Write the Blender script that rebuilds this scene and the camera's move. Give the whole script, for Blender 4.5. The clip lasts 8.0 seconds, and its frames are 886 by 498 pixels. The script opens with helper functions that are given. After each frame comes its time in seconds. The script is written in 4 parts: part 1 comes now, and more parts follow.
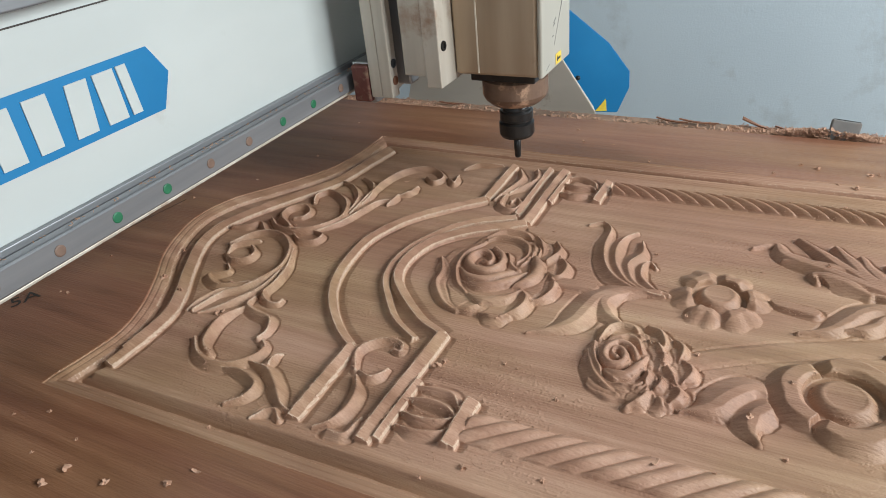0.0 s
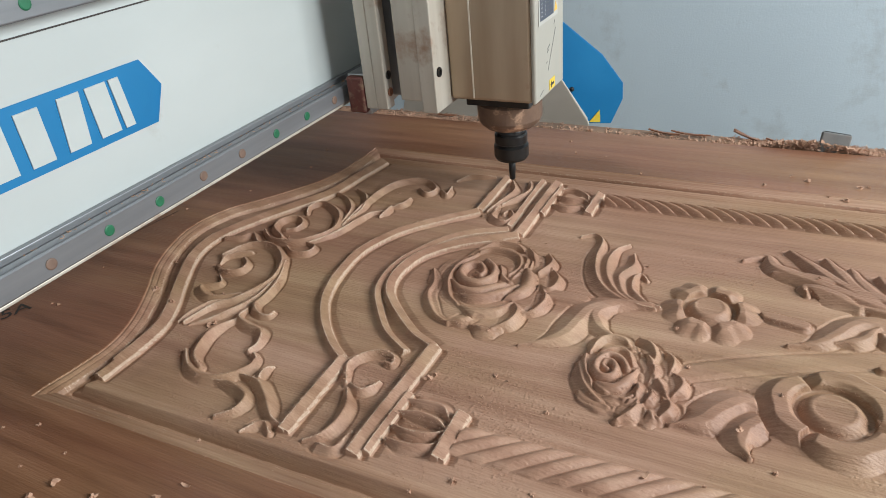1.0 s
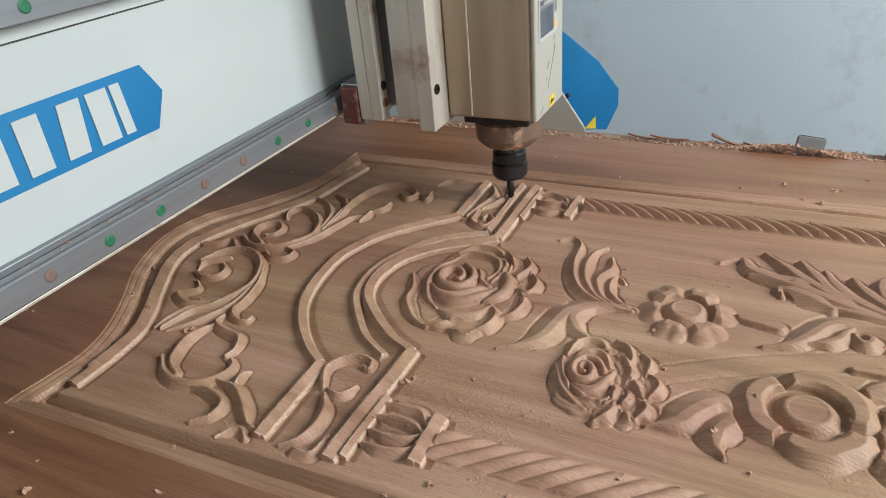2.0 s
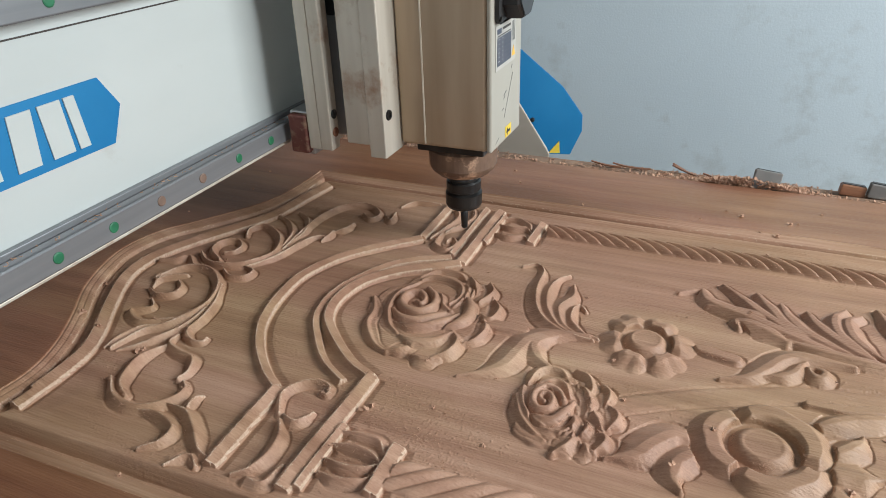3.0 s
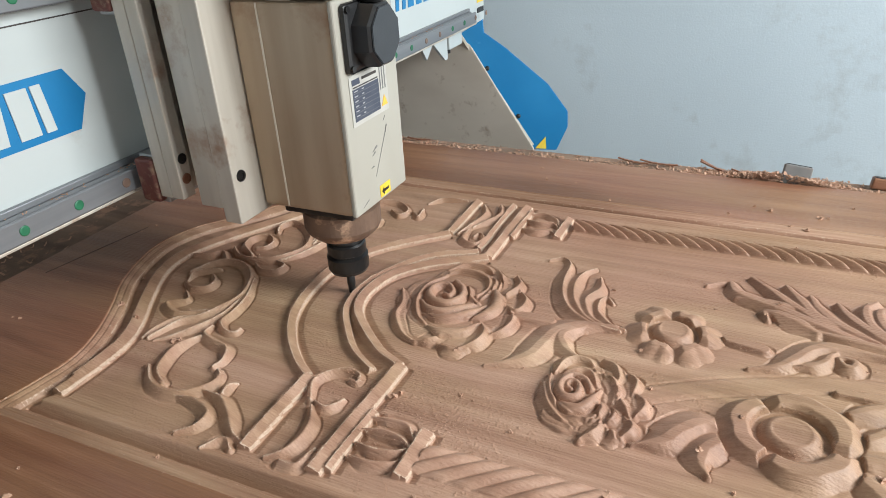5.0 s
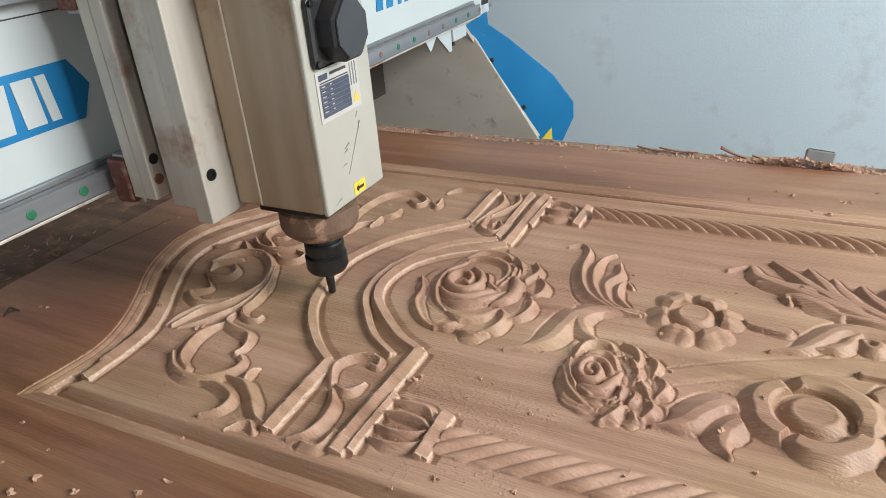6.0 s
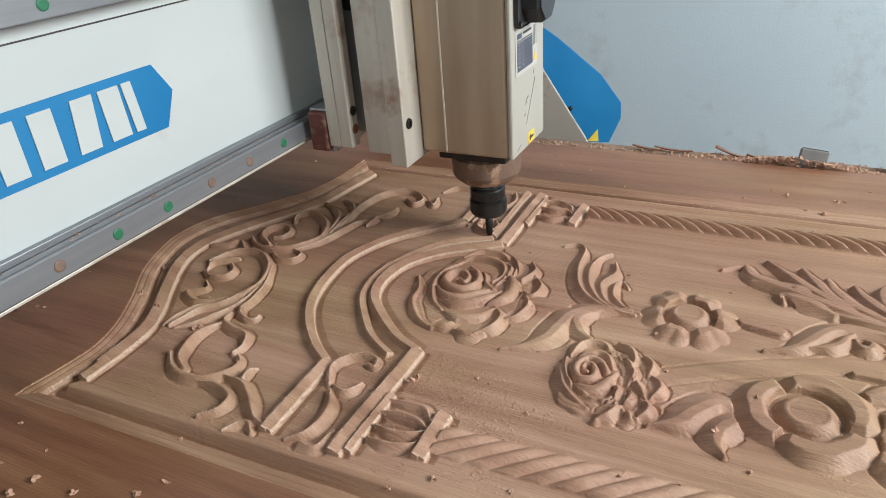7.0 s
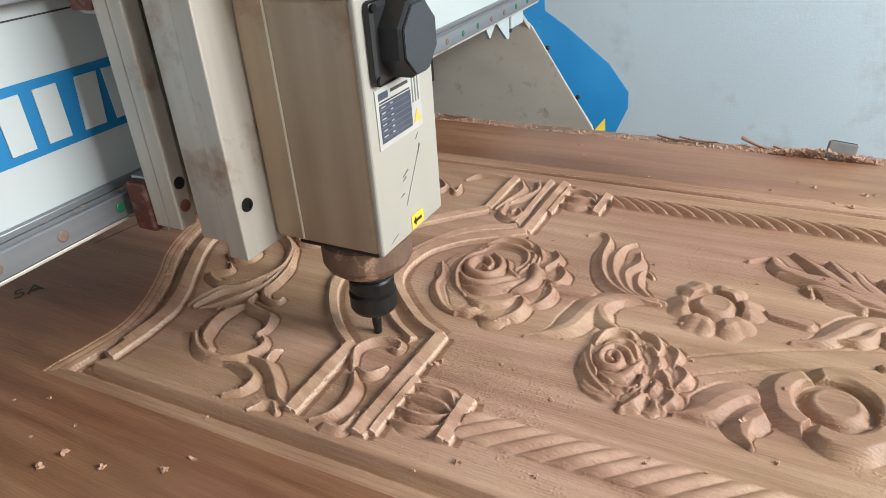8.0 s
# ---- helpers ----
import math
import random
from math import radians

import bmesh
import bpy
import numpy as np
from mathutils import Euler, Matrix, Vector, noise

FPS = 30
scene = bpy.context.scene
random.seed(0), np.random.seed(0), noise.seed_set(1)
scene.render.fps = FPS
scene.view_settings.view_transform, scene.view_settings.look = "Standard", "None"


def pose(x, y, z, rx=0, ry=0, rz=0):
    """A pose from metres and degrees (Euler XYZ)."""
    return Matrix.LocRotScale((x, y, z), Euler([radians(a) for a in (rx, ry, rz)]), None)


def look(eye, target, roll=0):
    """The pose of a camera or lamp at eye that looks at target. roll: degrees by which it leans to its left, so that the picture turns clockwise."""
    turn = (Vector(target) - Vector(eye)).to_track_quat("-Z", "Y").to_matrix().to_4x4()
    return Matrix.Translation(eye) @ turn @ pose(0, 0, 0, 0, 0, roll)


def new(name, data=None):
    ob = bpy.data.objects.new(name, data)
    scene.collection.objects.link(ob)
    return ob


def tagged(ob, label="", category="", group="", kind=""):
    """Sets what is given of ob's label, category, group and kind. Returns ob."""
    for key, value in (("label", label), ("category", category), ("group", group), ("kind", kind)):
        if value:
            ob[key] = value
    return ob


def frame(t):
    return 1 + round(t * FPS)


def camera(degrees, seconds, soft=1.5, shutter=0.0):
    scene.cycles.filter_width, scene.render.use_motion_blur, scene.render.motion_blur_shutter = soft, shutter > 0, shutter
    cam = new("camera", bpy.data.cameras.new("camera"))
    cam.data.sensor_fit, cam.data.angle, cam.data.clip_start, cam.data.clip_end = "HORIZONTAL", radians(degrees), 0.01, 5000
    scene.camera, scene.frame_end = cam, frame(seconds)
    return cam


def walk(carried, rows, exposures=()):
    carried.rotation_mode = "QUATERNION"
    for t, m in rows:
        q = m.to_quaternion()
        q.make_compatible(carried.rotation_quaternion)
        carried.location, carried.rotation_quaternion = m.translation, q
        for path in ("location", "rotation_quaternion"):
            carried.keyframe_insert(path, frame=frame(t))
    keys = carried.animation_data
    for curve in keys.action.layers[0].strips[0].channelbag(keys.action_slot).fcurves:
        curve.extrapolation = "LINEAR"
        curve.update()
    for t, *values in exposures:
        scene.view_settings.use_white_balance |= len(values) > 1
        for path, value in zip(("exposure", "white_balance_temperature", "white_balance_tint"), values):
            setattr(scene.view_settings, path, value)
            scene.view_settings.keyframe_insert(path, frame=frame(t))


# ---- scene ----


def eye(x, y, z, yaw, pitch, roll):
    return pose(x, y, z, 90 + pitch, 0, yaw) @ pose(0, 0, 0, 0, 0, roll)


cam = camera(65.0, 8.0, soft=0.7, shutter=0.0)
walk(cam, [
    (0, eye(0.5661, -0.5864, 0.4202, 29.581, -30.808, -6.014)),
    (0.5, eye(0.5692, -0.5805, 0.4174, 29.217, -30.830, -6.216)),
    (1, eye(0.5698, -0.5838, 0.4235, 29.084, -30.116, -5.741)),
    (1.5, eye(0.5775, -0.5863, 0.4240, 27.899, -29.888, -5.609)),
    (1.7, eye(0.5819, -0.5821, 0.4201, 27.592, -30.040, -5.819)),
    (2.8, eye(0.5633, -0.5807, 0.4244, 28.425, -27.922, -3.209)),
    (3, eye(0.5743, -0.5727, 0.4255, 24.148, -28.573, -2.126)),
    (3.5, eye(0.5764, -0.5797, 0.4228, 25.521, -27.644, -3.335)),
    (4, eye(0.5822, -0.5794, 0.4246, 25.236, -27.569, -3.914)),
    (4.5, eye(0.5828, -0.5792, 0.4204, 25.567, -27.729, -4.148)),
    (4.8, eye(0.5810, -0.5850, 0.4186, 26.340, -28.560, -3.720)),
    (5, eye(0.5803, -0.5884, 0.4173, 26.641, -27.936, -3.444)),
    (5.1, eye(0.5815, -0.5896, 0.4150, 27.520, -28.530, -4.000)),
    (5.2, eye(0.5833, -0.5908, 0.4125, 27.501, -28.118, -4.519)),
    (6.3, eye(0.5835, -0.5975, 0.4066, 28.520, -27.960, -4.680)),
    (6.5, eye(0.5824, -0.5970, 0.4120, 28.361, -28.344, -4.522)),
    (7, eye(0.5830, -0.5976, 0.4130, 28.010, -28.360, -4.620)),
    (7.5, eye(0.5805, -0.5972, 0.4090, 28.709, -28.770, -4.800)),
    (8, eye(0.5726, -0.6051, 0.4080, 29.304, -28.994, -4.200)),
], exposures=[(0, -0.2), (3, -0.26), (4.4, -0.24), (5, 0.06), (6.5, -0.01), (7, -0.12), (8, 0.13)])

# ---- world and light ----
world = bpy.data.worlds.new("daylight")
scene.world = world
world.use_nodes = True
wn = world.node_tree.nodes
sky = wn.new("ShaderNodeTexSky")
sky.sky_type, sky.sun_disc = "NISHITA", False
sky.sun_elevation, sky.sun_rotation = radians(35), radians(80)
wn["Background"].inputs["Strength"].default_value = 0.10
world.node_tree.links.new(sky.outputs[0], wn["Background"].inputs["Color"])
scene.view_settings.exposure = 0.0


def area_light(name, m, w, h, power, color):
    lamp = bpy.data.lights.new(name, "AREA")
    lamp.shape, lamp.size, lamp.size_y, lamp.energy, lamp.color = "RECTANGLE", w, h, power, color
    new(name, lamp).matrix_world = m


area_light("high_window_daylight", look((2.40, 0.20, 1.12), (0.30, 0.26, -0.1)), 1.15, 0.95, 83, (0.93, 0.985, 1.0))
# Unseen fill added behind the camera to lift faces that look along -y.
area_light("camera_side_fill", look((1.65, -2.9, 0.75), (0.3, 0.6, 0.1)), 1.6, 1.3, 13, (0.95, 0.98, 1.0))


# ---- materials ----
def material(name, base, rough=0.5, metal=0.0):
    m = bpy.data.materials.new(name)
    m.use_nodes = True
    b = m.node_tree.nodes["Principled BSDF"]
    b.inputs["Base Color"].default_value = (*base, 1)
    b.inputs["Roughness"].default_value = rough
    b.inputs["Metallic"].default_value = metal
    return m, m.node_tree.nodes, m.node_tree.links, b


def textured(name, low, high, scale, rough=(0.4, 0.6), metal=0.0, bump=0.1, fine=180.0, spots=None, dist=0.0006):
    """Two scales of noise mix two colours, drive the gloss and raise a fine relief. spots: colour, threshold and scale of stains."""
    m, n, l, b = material(name, low, 0.5, metal)
    co = n.new("ShaderNodeTexCoord")
    mp = n.new("ShaderNodeMapping")
    mp.inputs["Scale"].default_value = scale
    l.new(co.outputs["Object"], mp.inputs[0])
    big, small = n.new("ShaderNodeTexNoise"), n.new("ShaderNodeTexNoise")
    big.inputs["Scale"].default_value, small.inputs["Scale"].default_value = 1.0, fine
    big.inputs["Detail"].default_value = 6
    l.new(mp.outputs[0], big.inputs["Vector"])
    l.new(co.outputs["Object"], small.inputs["Vector"])
    ramp = n.new("ShaderNodeValToRGB")
    ramp.color_ramp.elements[0].position, ramp.color_ramp.elements[1].position = 0.32, 0.68
    ramp.color_ramp.elements[0].color, ramp.color_ramp.elements[1].color = (*low, 1), (*high, 1)
    l.new(big.outputs["Fac"], ramp.inputs[0])
    out = ramp.outputs[0]
    if spots:
        color, edge, size = spots
        sp = n.new("ShaderNodeTexNoise")
        sp.inputs["Scale"].default_value, sp.inputs["Detail"].default_value, sp.inputs["Roughness"].default_value = size, 8, 0.65
        l.new(co.outputs["Object"], sp.inputs["Vector"])
        cut = n.new("ShaderNodeMapRange")
        cut.inputs["From Min"].default_value, cut.inputs["From Max"].default_value = edge, edge + 0.12
        l.new(sp.outputs["Fac"], cut.inputs["Value"])
        mix = n.new("ShaderNodeMix")
        mix.data_type = "RGBA"
        l.new(cut.outputs[0], mix.inputs["Factor"])
        l.new(out, mix.inputs["A"])
        mix.inputs["B"].default_value = (*color, 1)
        out = mix.outputs["Result"]
    l.new(out, b.inputs["Base Color"])
    rr = n.new("ShaderNodeMapRange")
    rr.inputs["To Min"].default_value, rr.inputs["To Max"].default_value = rough
    l.new(big.outputs["Fac"], rr.inputs["Value"])
    l.new(rr.outputs[0], b.inputs["Roughness"])
    bp = n.new("ShaderNodeBump")
    bp.inputs["Strength"].default_value, bp.inputs["Distance"].default_value = bump, dist
    l.new(small.outputs["Fac"], bp.inputs["Height"])
    l.new(bp.outputs[0], b.inputs["Normal"])
    return m


def wood(name, dark, mid, light, rough, marks):
    """Long-grained hardwood: broad bands across the board, fine pores along x, router marks of 1.5 mm pitch."""
    m, n, l, b = material(name, mid, rough)
    co = n.new("ShaderNodeTexCoord")

    def grain(scale, detail, distort):
        mp, t = n.new("ShaderNodeMapping"), n.new("ShaderNodeTexNoise")
        mp.inputs["Scale"].default_value = scale
        mp.inputs["Rotation"].default_value = (0, 0, 0.05)
        t.inputs["Scale"].default_value, t.inputs["Detail"].default_value, t.inputs["Distortion"].default_value = 1.0, detail, distort
        l.new(co.outputs["Object"], mp.inputs[0])
        l.new(mp.outputs[0], t.inputs["Vector"])
        return t.outputs["Fac"]

    bands, lines, pores, patch = grain((1.4, 17, 17), 3, 1.6), grain((4, 90, 90), 4, 1.0), grain((22, 750, 750), 2, 0.2), grain((3.5, 4.5, 4.5), 2, 0.4)
    ramp = n.new("ShaderNodeValToRGB")
    e = ramp.color_ramp.elements
    e[0].position, e[0].color = 0.385, (*dark, 1)
    e[1].position, e[1].color = 0.615, (*light, 1)
    e.new(0.5).color = (*mid, 1)

    def mathn(op, a, c):
        k = n.new("ShaderNodeMath")
        k.operation = op
        for i, v in enumerate((a, c)):
            if isinstance(v, float):
                k.inputs[i].default_value = v
            else:
                l.new(v, k.inputs[i])
        return k.outputs[0]

    mixed = mathn("ADD", mathn("MULTIPLY", bands, 0.42), mathn("ADD", mathn("MULTIPLY", lines, 0.19), mathn("ADD", mathn("MULTIPLY", patch, 0.25), mathn("MULTIPLY", pores, 0.14))))
    l.new(mixed, ramp.inputs[0])
    hue = n.new("ShaderNodeValToRGB")
    hue.color_ramp.elements[0].position, hue.color_ramp.elements[1].position = 0.40, 0.62
    hue.color_ramp.elements[0].color, hue.color_ramp.elements[1].color = (1.0, 0.935, 0.93, 1), (0.98, 1.0, 0.88, 1)
    l.new(grain((2.2, 8, 8), 3, 0.8), hue.inputs[0])
    tint = n.new("ShaderNodeMix")
    tint.data_type, tint.blend_type = "RGBA", "MULTIPLY"
    tint.inputs["Factor"].default_value = 1.0
    l.new(ramp.outputs[0], tint.inputs["A"])
    l.new(hue.outputs[0], tint.inputs["B"])
    l.new(tint.outputs["Result"], b.inputs["Base Color"])
    rr = n.new("ShaderNodeMapRange")
    rr.inputs["To Min"].default_value, rr.inputs["To Max"].default_value = rough - 0.1, rough + 0.12
    l.new(lines, rr.inputs["Value"])
    l.new(rr.outputs[0], b.inputs["Roughness"])
    b.inputs["Specular IOR Level"].default_value = 0.5
    fuzz = n.new("ShaderNodeTexNoise")
    fuzz.inputs["Scale"].default_value, fuzz.inputs["Detail"].default_value = 420, 3
    l.new(co.outputs["Object"], fuzz.inputs["Vector"])
    wave = n.new("ShaderNodeTexWave")
    wave.bands_direction = "Y"
    wave.inputs["Scale"].default_value, wave.inputs["Distortion"].default_value, wave.inputs["Detail Scale"].default_value = 105, 1.5, 2
    l.new(co.outputs["Object"], wave.inputs["Vector"])
    high = mathn("ADD", mathn("MULTIPLY", wave.outputs["Fac"], marks), mathn("ADD", mathn("MULTIPLY", fuzz.outputs["Fac"], 0.45), mathn("MULTIPLY", pores, 0.35)))
    bp = n.new("ShaderNodeBump")
    bp.inputs["Strength"].default_value, bp.inputs["Distance"].default_value = 0.9, 0.0010
    l.new(high, bp.inputs["Height"])
    l.new(bp.outputs[0], b.inputs["Normal"])
    return m


CARVED = wood("carved_hardwood", (0.290, 0.160, 0.101), (0.403, 0.238, 0.158), (0.528, 0.345, 0.241), 0.54, 0.10)
PLANED = wood("planed_hardwood", (0.190, 0.082, 0.044), (0.288, 0.138, 0.080), (0.390, 0.210, 0.127), 0.34, 0.05)
BED = textured("spoilboard", (0.14, 0.082, 0.055), (0.25, 0.16, 0.11), (3, 40, 40), (0.7, 0.9), bump=0.6, fine=300, spots=((0.36, 0.2, 0.13), 0.52, 30))
CHIP = textured("wood_shavings", (0.42, 0.24, 0.155), (0.57, 0.355, 0.25), (60, 60, 60), (0.7, 0.9), bump=0.5, fine=600)
WHITE = textured("white_enamel", (0.50, 0.54, 0.535), (0.55, 0.59, 0.585), (3, 3, 9), (0.3, 0.45), bump=0.03, fine=120, spots=((0.45, 0.46, 0.43), 0.62, 9))
BLUE = textured("blue_enamel", (0.004, 0.16, 0.38), (0.012, 0.20, 0.44), (6, 6, 6), (0.35, 0.5), bump=0.05, fine=150, spots=((0.10, 0.30, 0.52), 0.66, 25))
RAILSTEEL = textured("rail_steel", (0.22, 0.23, 0.245), (0.29, 0.30, 0.315), (60, 2, 60), (0.32, 0.45), metal=0.5, bump=0.05, fine=400)
DUSTY = textured("dust_covered_timber", (0.20, 0.125, 0.085), (0.34, 0.22, 0.15), (8, 30, 30), (0.75, 0.9), bump=0.7, fine=260, spots=((0.44, 0.28, 0.195), 0.55, 45), dist=0.0015)
STEEL = textured("ground_steel", (0.30, 0.31, 0.32), (0.46, 0.47, 0.48), (40, 40, 4), (0.28, 0.45), metal=0.7, bump=0.1, fine=400)
ALUMINIUM = textured("dusty_aluminium", (0.47, 0.425, 0.36), (0.62, 0.575, 0.50), (40, 40, 3), (0.38, 0.6), metal=0.3, bump=0.1, fine=260, spots=((0.33, 0.20, 0.13), 0.54, 9))
BODY = textured("brushed_spindle_housing", (0.35, 0.255, 0.172), (0.50, 0.395, 0.285), (25, 25, 2.5), (0.36, 0.55), metal=0.45, bump=0.08, fine=300, spots=((0.30, 0.165, 0.098), 0.50, 5.5))
FACE = textured("pale_painted_housing", (0.37, 0.35, 0.30), (0.43, 0.41, 0.355), (9, 9, 4), (0.35, 0.5), bump=0.05, fine=200, spots=((0.46, 0.36, 0.27), 0.66, 22))
BLACK = textured("black_plastic", (0.012, 0.012, 0.013), (0.022, 0.022, 0.023), (20, 20, 20), (0.32, 0.5), bump=0.15, fine=500)
GREYCAP = textured("slate_grey_plastic", (0.026, 0.029, 0.034), (0.038, 0.042, 0.048), (20, 20, 20), (0.35, 0.5), bump=0.1, fine=500)
OXIDE = textured("black_oxide_steel", (0.016, 0.016, 0.017), (0.035, 0.033, 0.031), (60, 60, 20), (0.25, 0.42), metal=0.4, bump=0.1, fine=500)
RUSTY = textured("dust_caked_steel", (0.14, 0.085, 0.06), (0.24, 0.15, 0.10), (40, 40, 40), (0.5, 0.8), metal=0.25, bump=0.5, fine=240, spots=((0.62, 0.40, 0.27), 0.53, 38))
RUST = textured("rusty_bolt", (0.16, 0.06, 0.03), (0.28, 0.13, 0.08), (200, 200, 200), (0.6, 0.9), metal=0.2, bump=0.5, fine=700)
RED = textured("dusty_red_cap", (0.10, 0.026, 0.022), (0.16, 0.055, 0.042), (50, 50, 50), (0.45, 0.7), bump=0.3, fine=300, spots=((0.24, 0.15, 0.10), 0.50, 70))
GREEN = textured("green_plug", (0.012, 0.12, 0.055), (0.02, 0.17, 0.08), (80, 80, 80), (0.4, 0.6), bump=0.2, fine=400)
BROWN = textured("brown_plug", (0.16, 0.10, 0.075), (0.24, 0.16, 0.12), (80, 80, 80), (0.5, 0.7), bump=0.2, fine=400)
SEAMPAINT = textured("cream_seam", (0.62, 0.56, 0.46), (0.72, 0.66, 0.56), (30, 30, 30), (0.4, 0.55), bump=0.05)
SCUFF = textured("grey_scuff", (0.13, 0.13, 0.13), (0.22, 0.22, 0.21), (90, 90, 90), (0.5, 0.7), bump=0.02)
YELLOW = textured("yellow_sticker", (0.75, 0.52, 0.04), (0.82, 0.60, 0.07), (60, 60, 60), (0.4, 0.55), bump=0.02)
ORANGE = textured("orange_sticker", (0.80, 0.42, 0.05), (0.85, 0.50, 0.08), (60, 60, 60), (0.4, 0.55), bump=0.02)
PLATE = textured("printed_plate", (0.44, 0.43, 0.39), (0.50, 0.49, 0.45), (40, 40, 40), (0.35, 0.5), bump=0.02)
INK = textured("dark_blue_print", (0.045, 0.055, 0.085), (0.07, 0.08, 0.11), (60, 60, 60), (0.4, 0.5), bump=0.02)
PALEINK = textured("pale_print", (0.42, 0.42, 0.42), (0.5, 0.5, 0.5), (60, 60, 60), (0.4, 0.5), bump=0.02)
PENCIL = textured("graphite_mark", (0.035, 0.03, 0.028), (0.06, 0.05, 0.045), (90, 90, 90), (0.5, 0.6), bump=0.02)
DULL = textured("dull_grey_steel", (0.17, 0.165, 0.16), (0.24, 0.23, 0.22), (30, 30, 30), (0.6, 0.8), metal=0.1, bump=0.2, fine=300, spots=((0.26, 0.19, 0.15), 0.55, 40))
GREYPANEL = textured("dusty_sheet_metal", (0.56, 0.48, 0.40), (0.68, 0.60, 0.51), (4, 4, 9), (0.45, 0.65), bump=0.08, fine=200, spots=((0.34, 0.24, 0.17), 0.62, 16))
WALL = textured("painted_plaster_wall", (0.585, 0.665, 0.72), (0.665, 0.745, 0.795), (1.3, 1.3, 1.3), (0.7, 0.9), bump=0.32, fine=170, spots=((0.53, 0.58, 0.605), 0.57, 5), dist=0.002)
# For the added room shell; its paleness sets how much light bounces.
ROOM = textured("unseen_room_plaster", (0.48, 0.48, 0.46), (0.58, 0.58, 0.56), (1, 1, 1), (0.8, 0.95), bump=0.2, fine=30)
FLOOR = textured("concrete_floor", (0.20, 0.19, 0.18), (0.30, 0.28, 0.26), (1, 1, 1), (0.7, 0.9), bump=0.3, fine=60)
# Near-black for the board's crack and for the shade behind the beam.
DARK = textured("dark_crack_and_shade", (0.035, 0.025, 0.02), (0.07, 0.05, 0.04), (10, 10, 10), (0.7, 0.9), bump=0.4, fine=200)


# ---- mesh helpers ----
def link(name, bm, mat, parent=None, label="", smooth=False):
    me = bpy.data.meshes.new(name)
    bm.normal_update()
    bm.to_mesh(me)
    bm.free()
    if smooth:
        me.shade_smooth()
    for k in mat if isinstance(mat, (list, tuple)) else [mat]:
        me.materials.append(k)
    ob = new(name, me)
    ob.parent = parent
    return tagged(ob, label)


def part(name, bm, mat, parent, label="", smooth=False):
    return link(name, bm, mat, parent, label, smooth)


def box(x0, x1, y0, y1, z0, z1, bevel=0.0, bm=None, seg=2):
    b = bmesh.new()
    bmesh.ops.create_cube(b, size=1, matrix=Matrix.Translation(((x0 + x1) / 2, (y0 + y1) / 2, (z0 + z1) / 2)) @ Matrix.Diagonal((x1 - x0, y1 - y0, z1 - z0, 1)))
    if bevel:
        bmesh.ops.bevel(b, geom=b.edges[:], offset=bevel, segments=seg, affect="EDGES", profile=0.5)
    if bm is None:
        return b
    tmp = bpy.data.meshes.new("joined")
    b.to_mesh(tmp)
    b.free()
    bm.from_mesh(tmp)
    bpy.data.meshes.remove(tmp)
    return bm


def lathe(profile, axis="z", centre=(0, 0, 0), seg=40, bm=None):
    """Turned part: profile of (radius, along) pairs."""
    bm = bm or bmesh.new()
    rings = []
    for r, h in profile:
        ring = []
        for i in range(seg):
            a = 2 * math.pi * i / seg
            p = (r * math.cos(a), r * math.sin(a), h) if axis == "z" else (h, r * math.cos(a), r * math.sin(a))
            ring.append(bm.verts.new(Vector(centre) + Vector(p)))
        rings.append(ring)
    for a, b in zip(rings, rings[1:]):
        for i in range(seg):
            bm.faces.new((a[i], a[(i + 1) % seg], b[(i + 1) % seg], b[i]))
    bm.faces.new(rings[0][::-1])
    bm.faces.new(rings[-1])
    bmesh.ops.recalc_face_normals(bm, faces=bm.faces[:])
    return bm


def prism(outline, lo, hi, axis="y", bevel=0.0):
    """A sheet cut to an outline in the two other axes, from lo to hi along axis."""
    bm = bmesh.new()

    def at(p, d):
        return {"y": (p[0], d, p[1]), "x": (d, p[0], p[1]), "z": (p[0], p[1], d)}[axis]

    a, b = [bm.verts.new(at(p, lo)) for p in outline], [bm.verts.new(at(p, hi)) for p in outline]
    bm.faces.new(a), bm.faces.new(b[::-1])
    for i in range(len(a)):
        j = (i + 1) % len(a)
        bm.faces.new((a[i], b[i], b[j], a[j]))
    bmesh.ops.recalc_face_normals(bm, faces=bm.faces[:])
    if bevel:
        bmesh.ops.bevel(bm, geom=bm.edges[:], offset=bevel, segments=2, affect="EDGES")
    return bm


def thing(name, label, category, group="", kind=""):
    return tagged(new(name), label, category, group, kind)


# ---- room ----
def structure(name, bm, mat, label, category):
    return tagged(link(name, bm, mat), label, category, kind="structure")


structure("floor", box(-3, 2.5, -3, 1.7, -0.95, -0.85), FLOOR, "grey concrete workshop floor under the machine", "floor")
structure("wall_north", box(-3.1, 2.62, 1.5, 1.62, -0.85, 2.3), WALL, "pale blue-grey rough plastered wall behind machine", "wall")
# West, south and east walls and ceiling are unseen, added to shape bounced light.
structure("wall_west", box(-3.12, -3.0, -3, 1.5, -0.85, 2.3), ROOM, "unseen plain wall added to close the room behind the gantry", "wall")
# Added wall; its opening only lets the camera-side fill through.
wall_s = box(-3, 0.8, -3.12, -3.0, -0.85, 2.3)
box(0.8, 2.5, -3.12, -3.0, -0.85, 0.08, bm=wall_s), box(0.8, 2.5, -3.12, -3.0, 1.42, 2.3, bm=wall_s)
structure("wall_south", wall_s, ROOM, "unseen plain wall added behind the camera, open for the fill", "wall")
wall_e = box(2.5, 2.62, -3, -0.46, -0.85, 2.3)
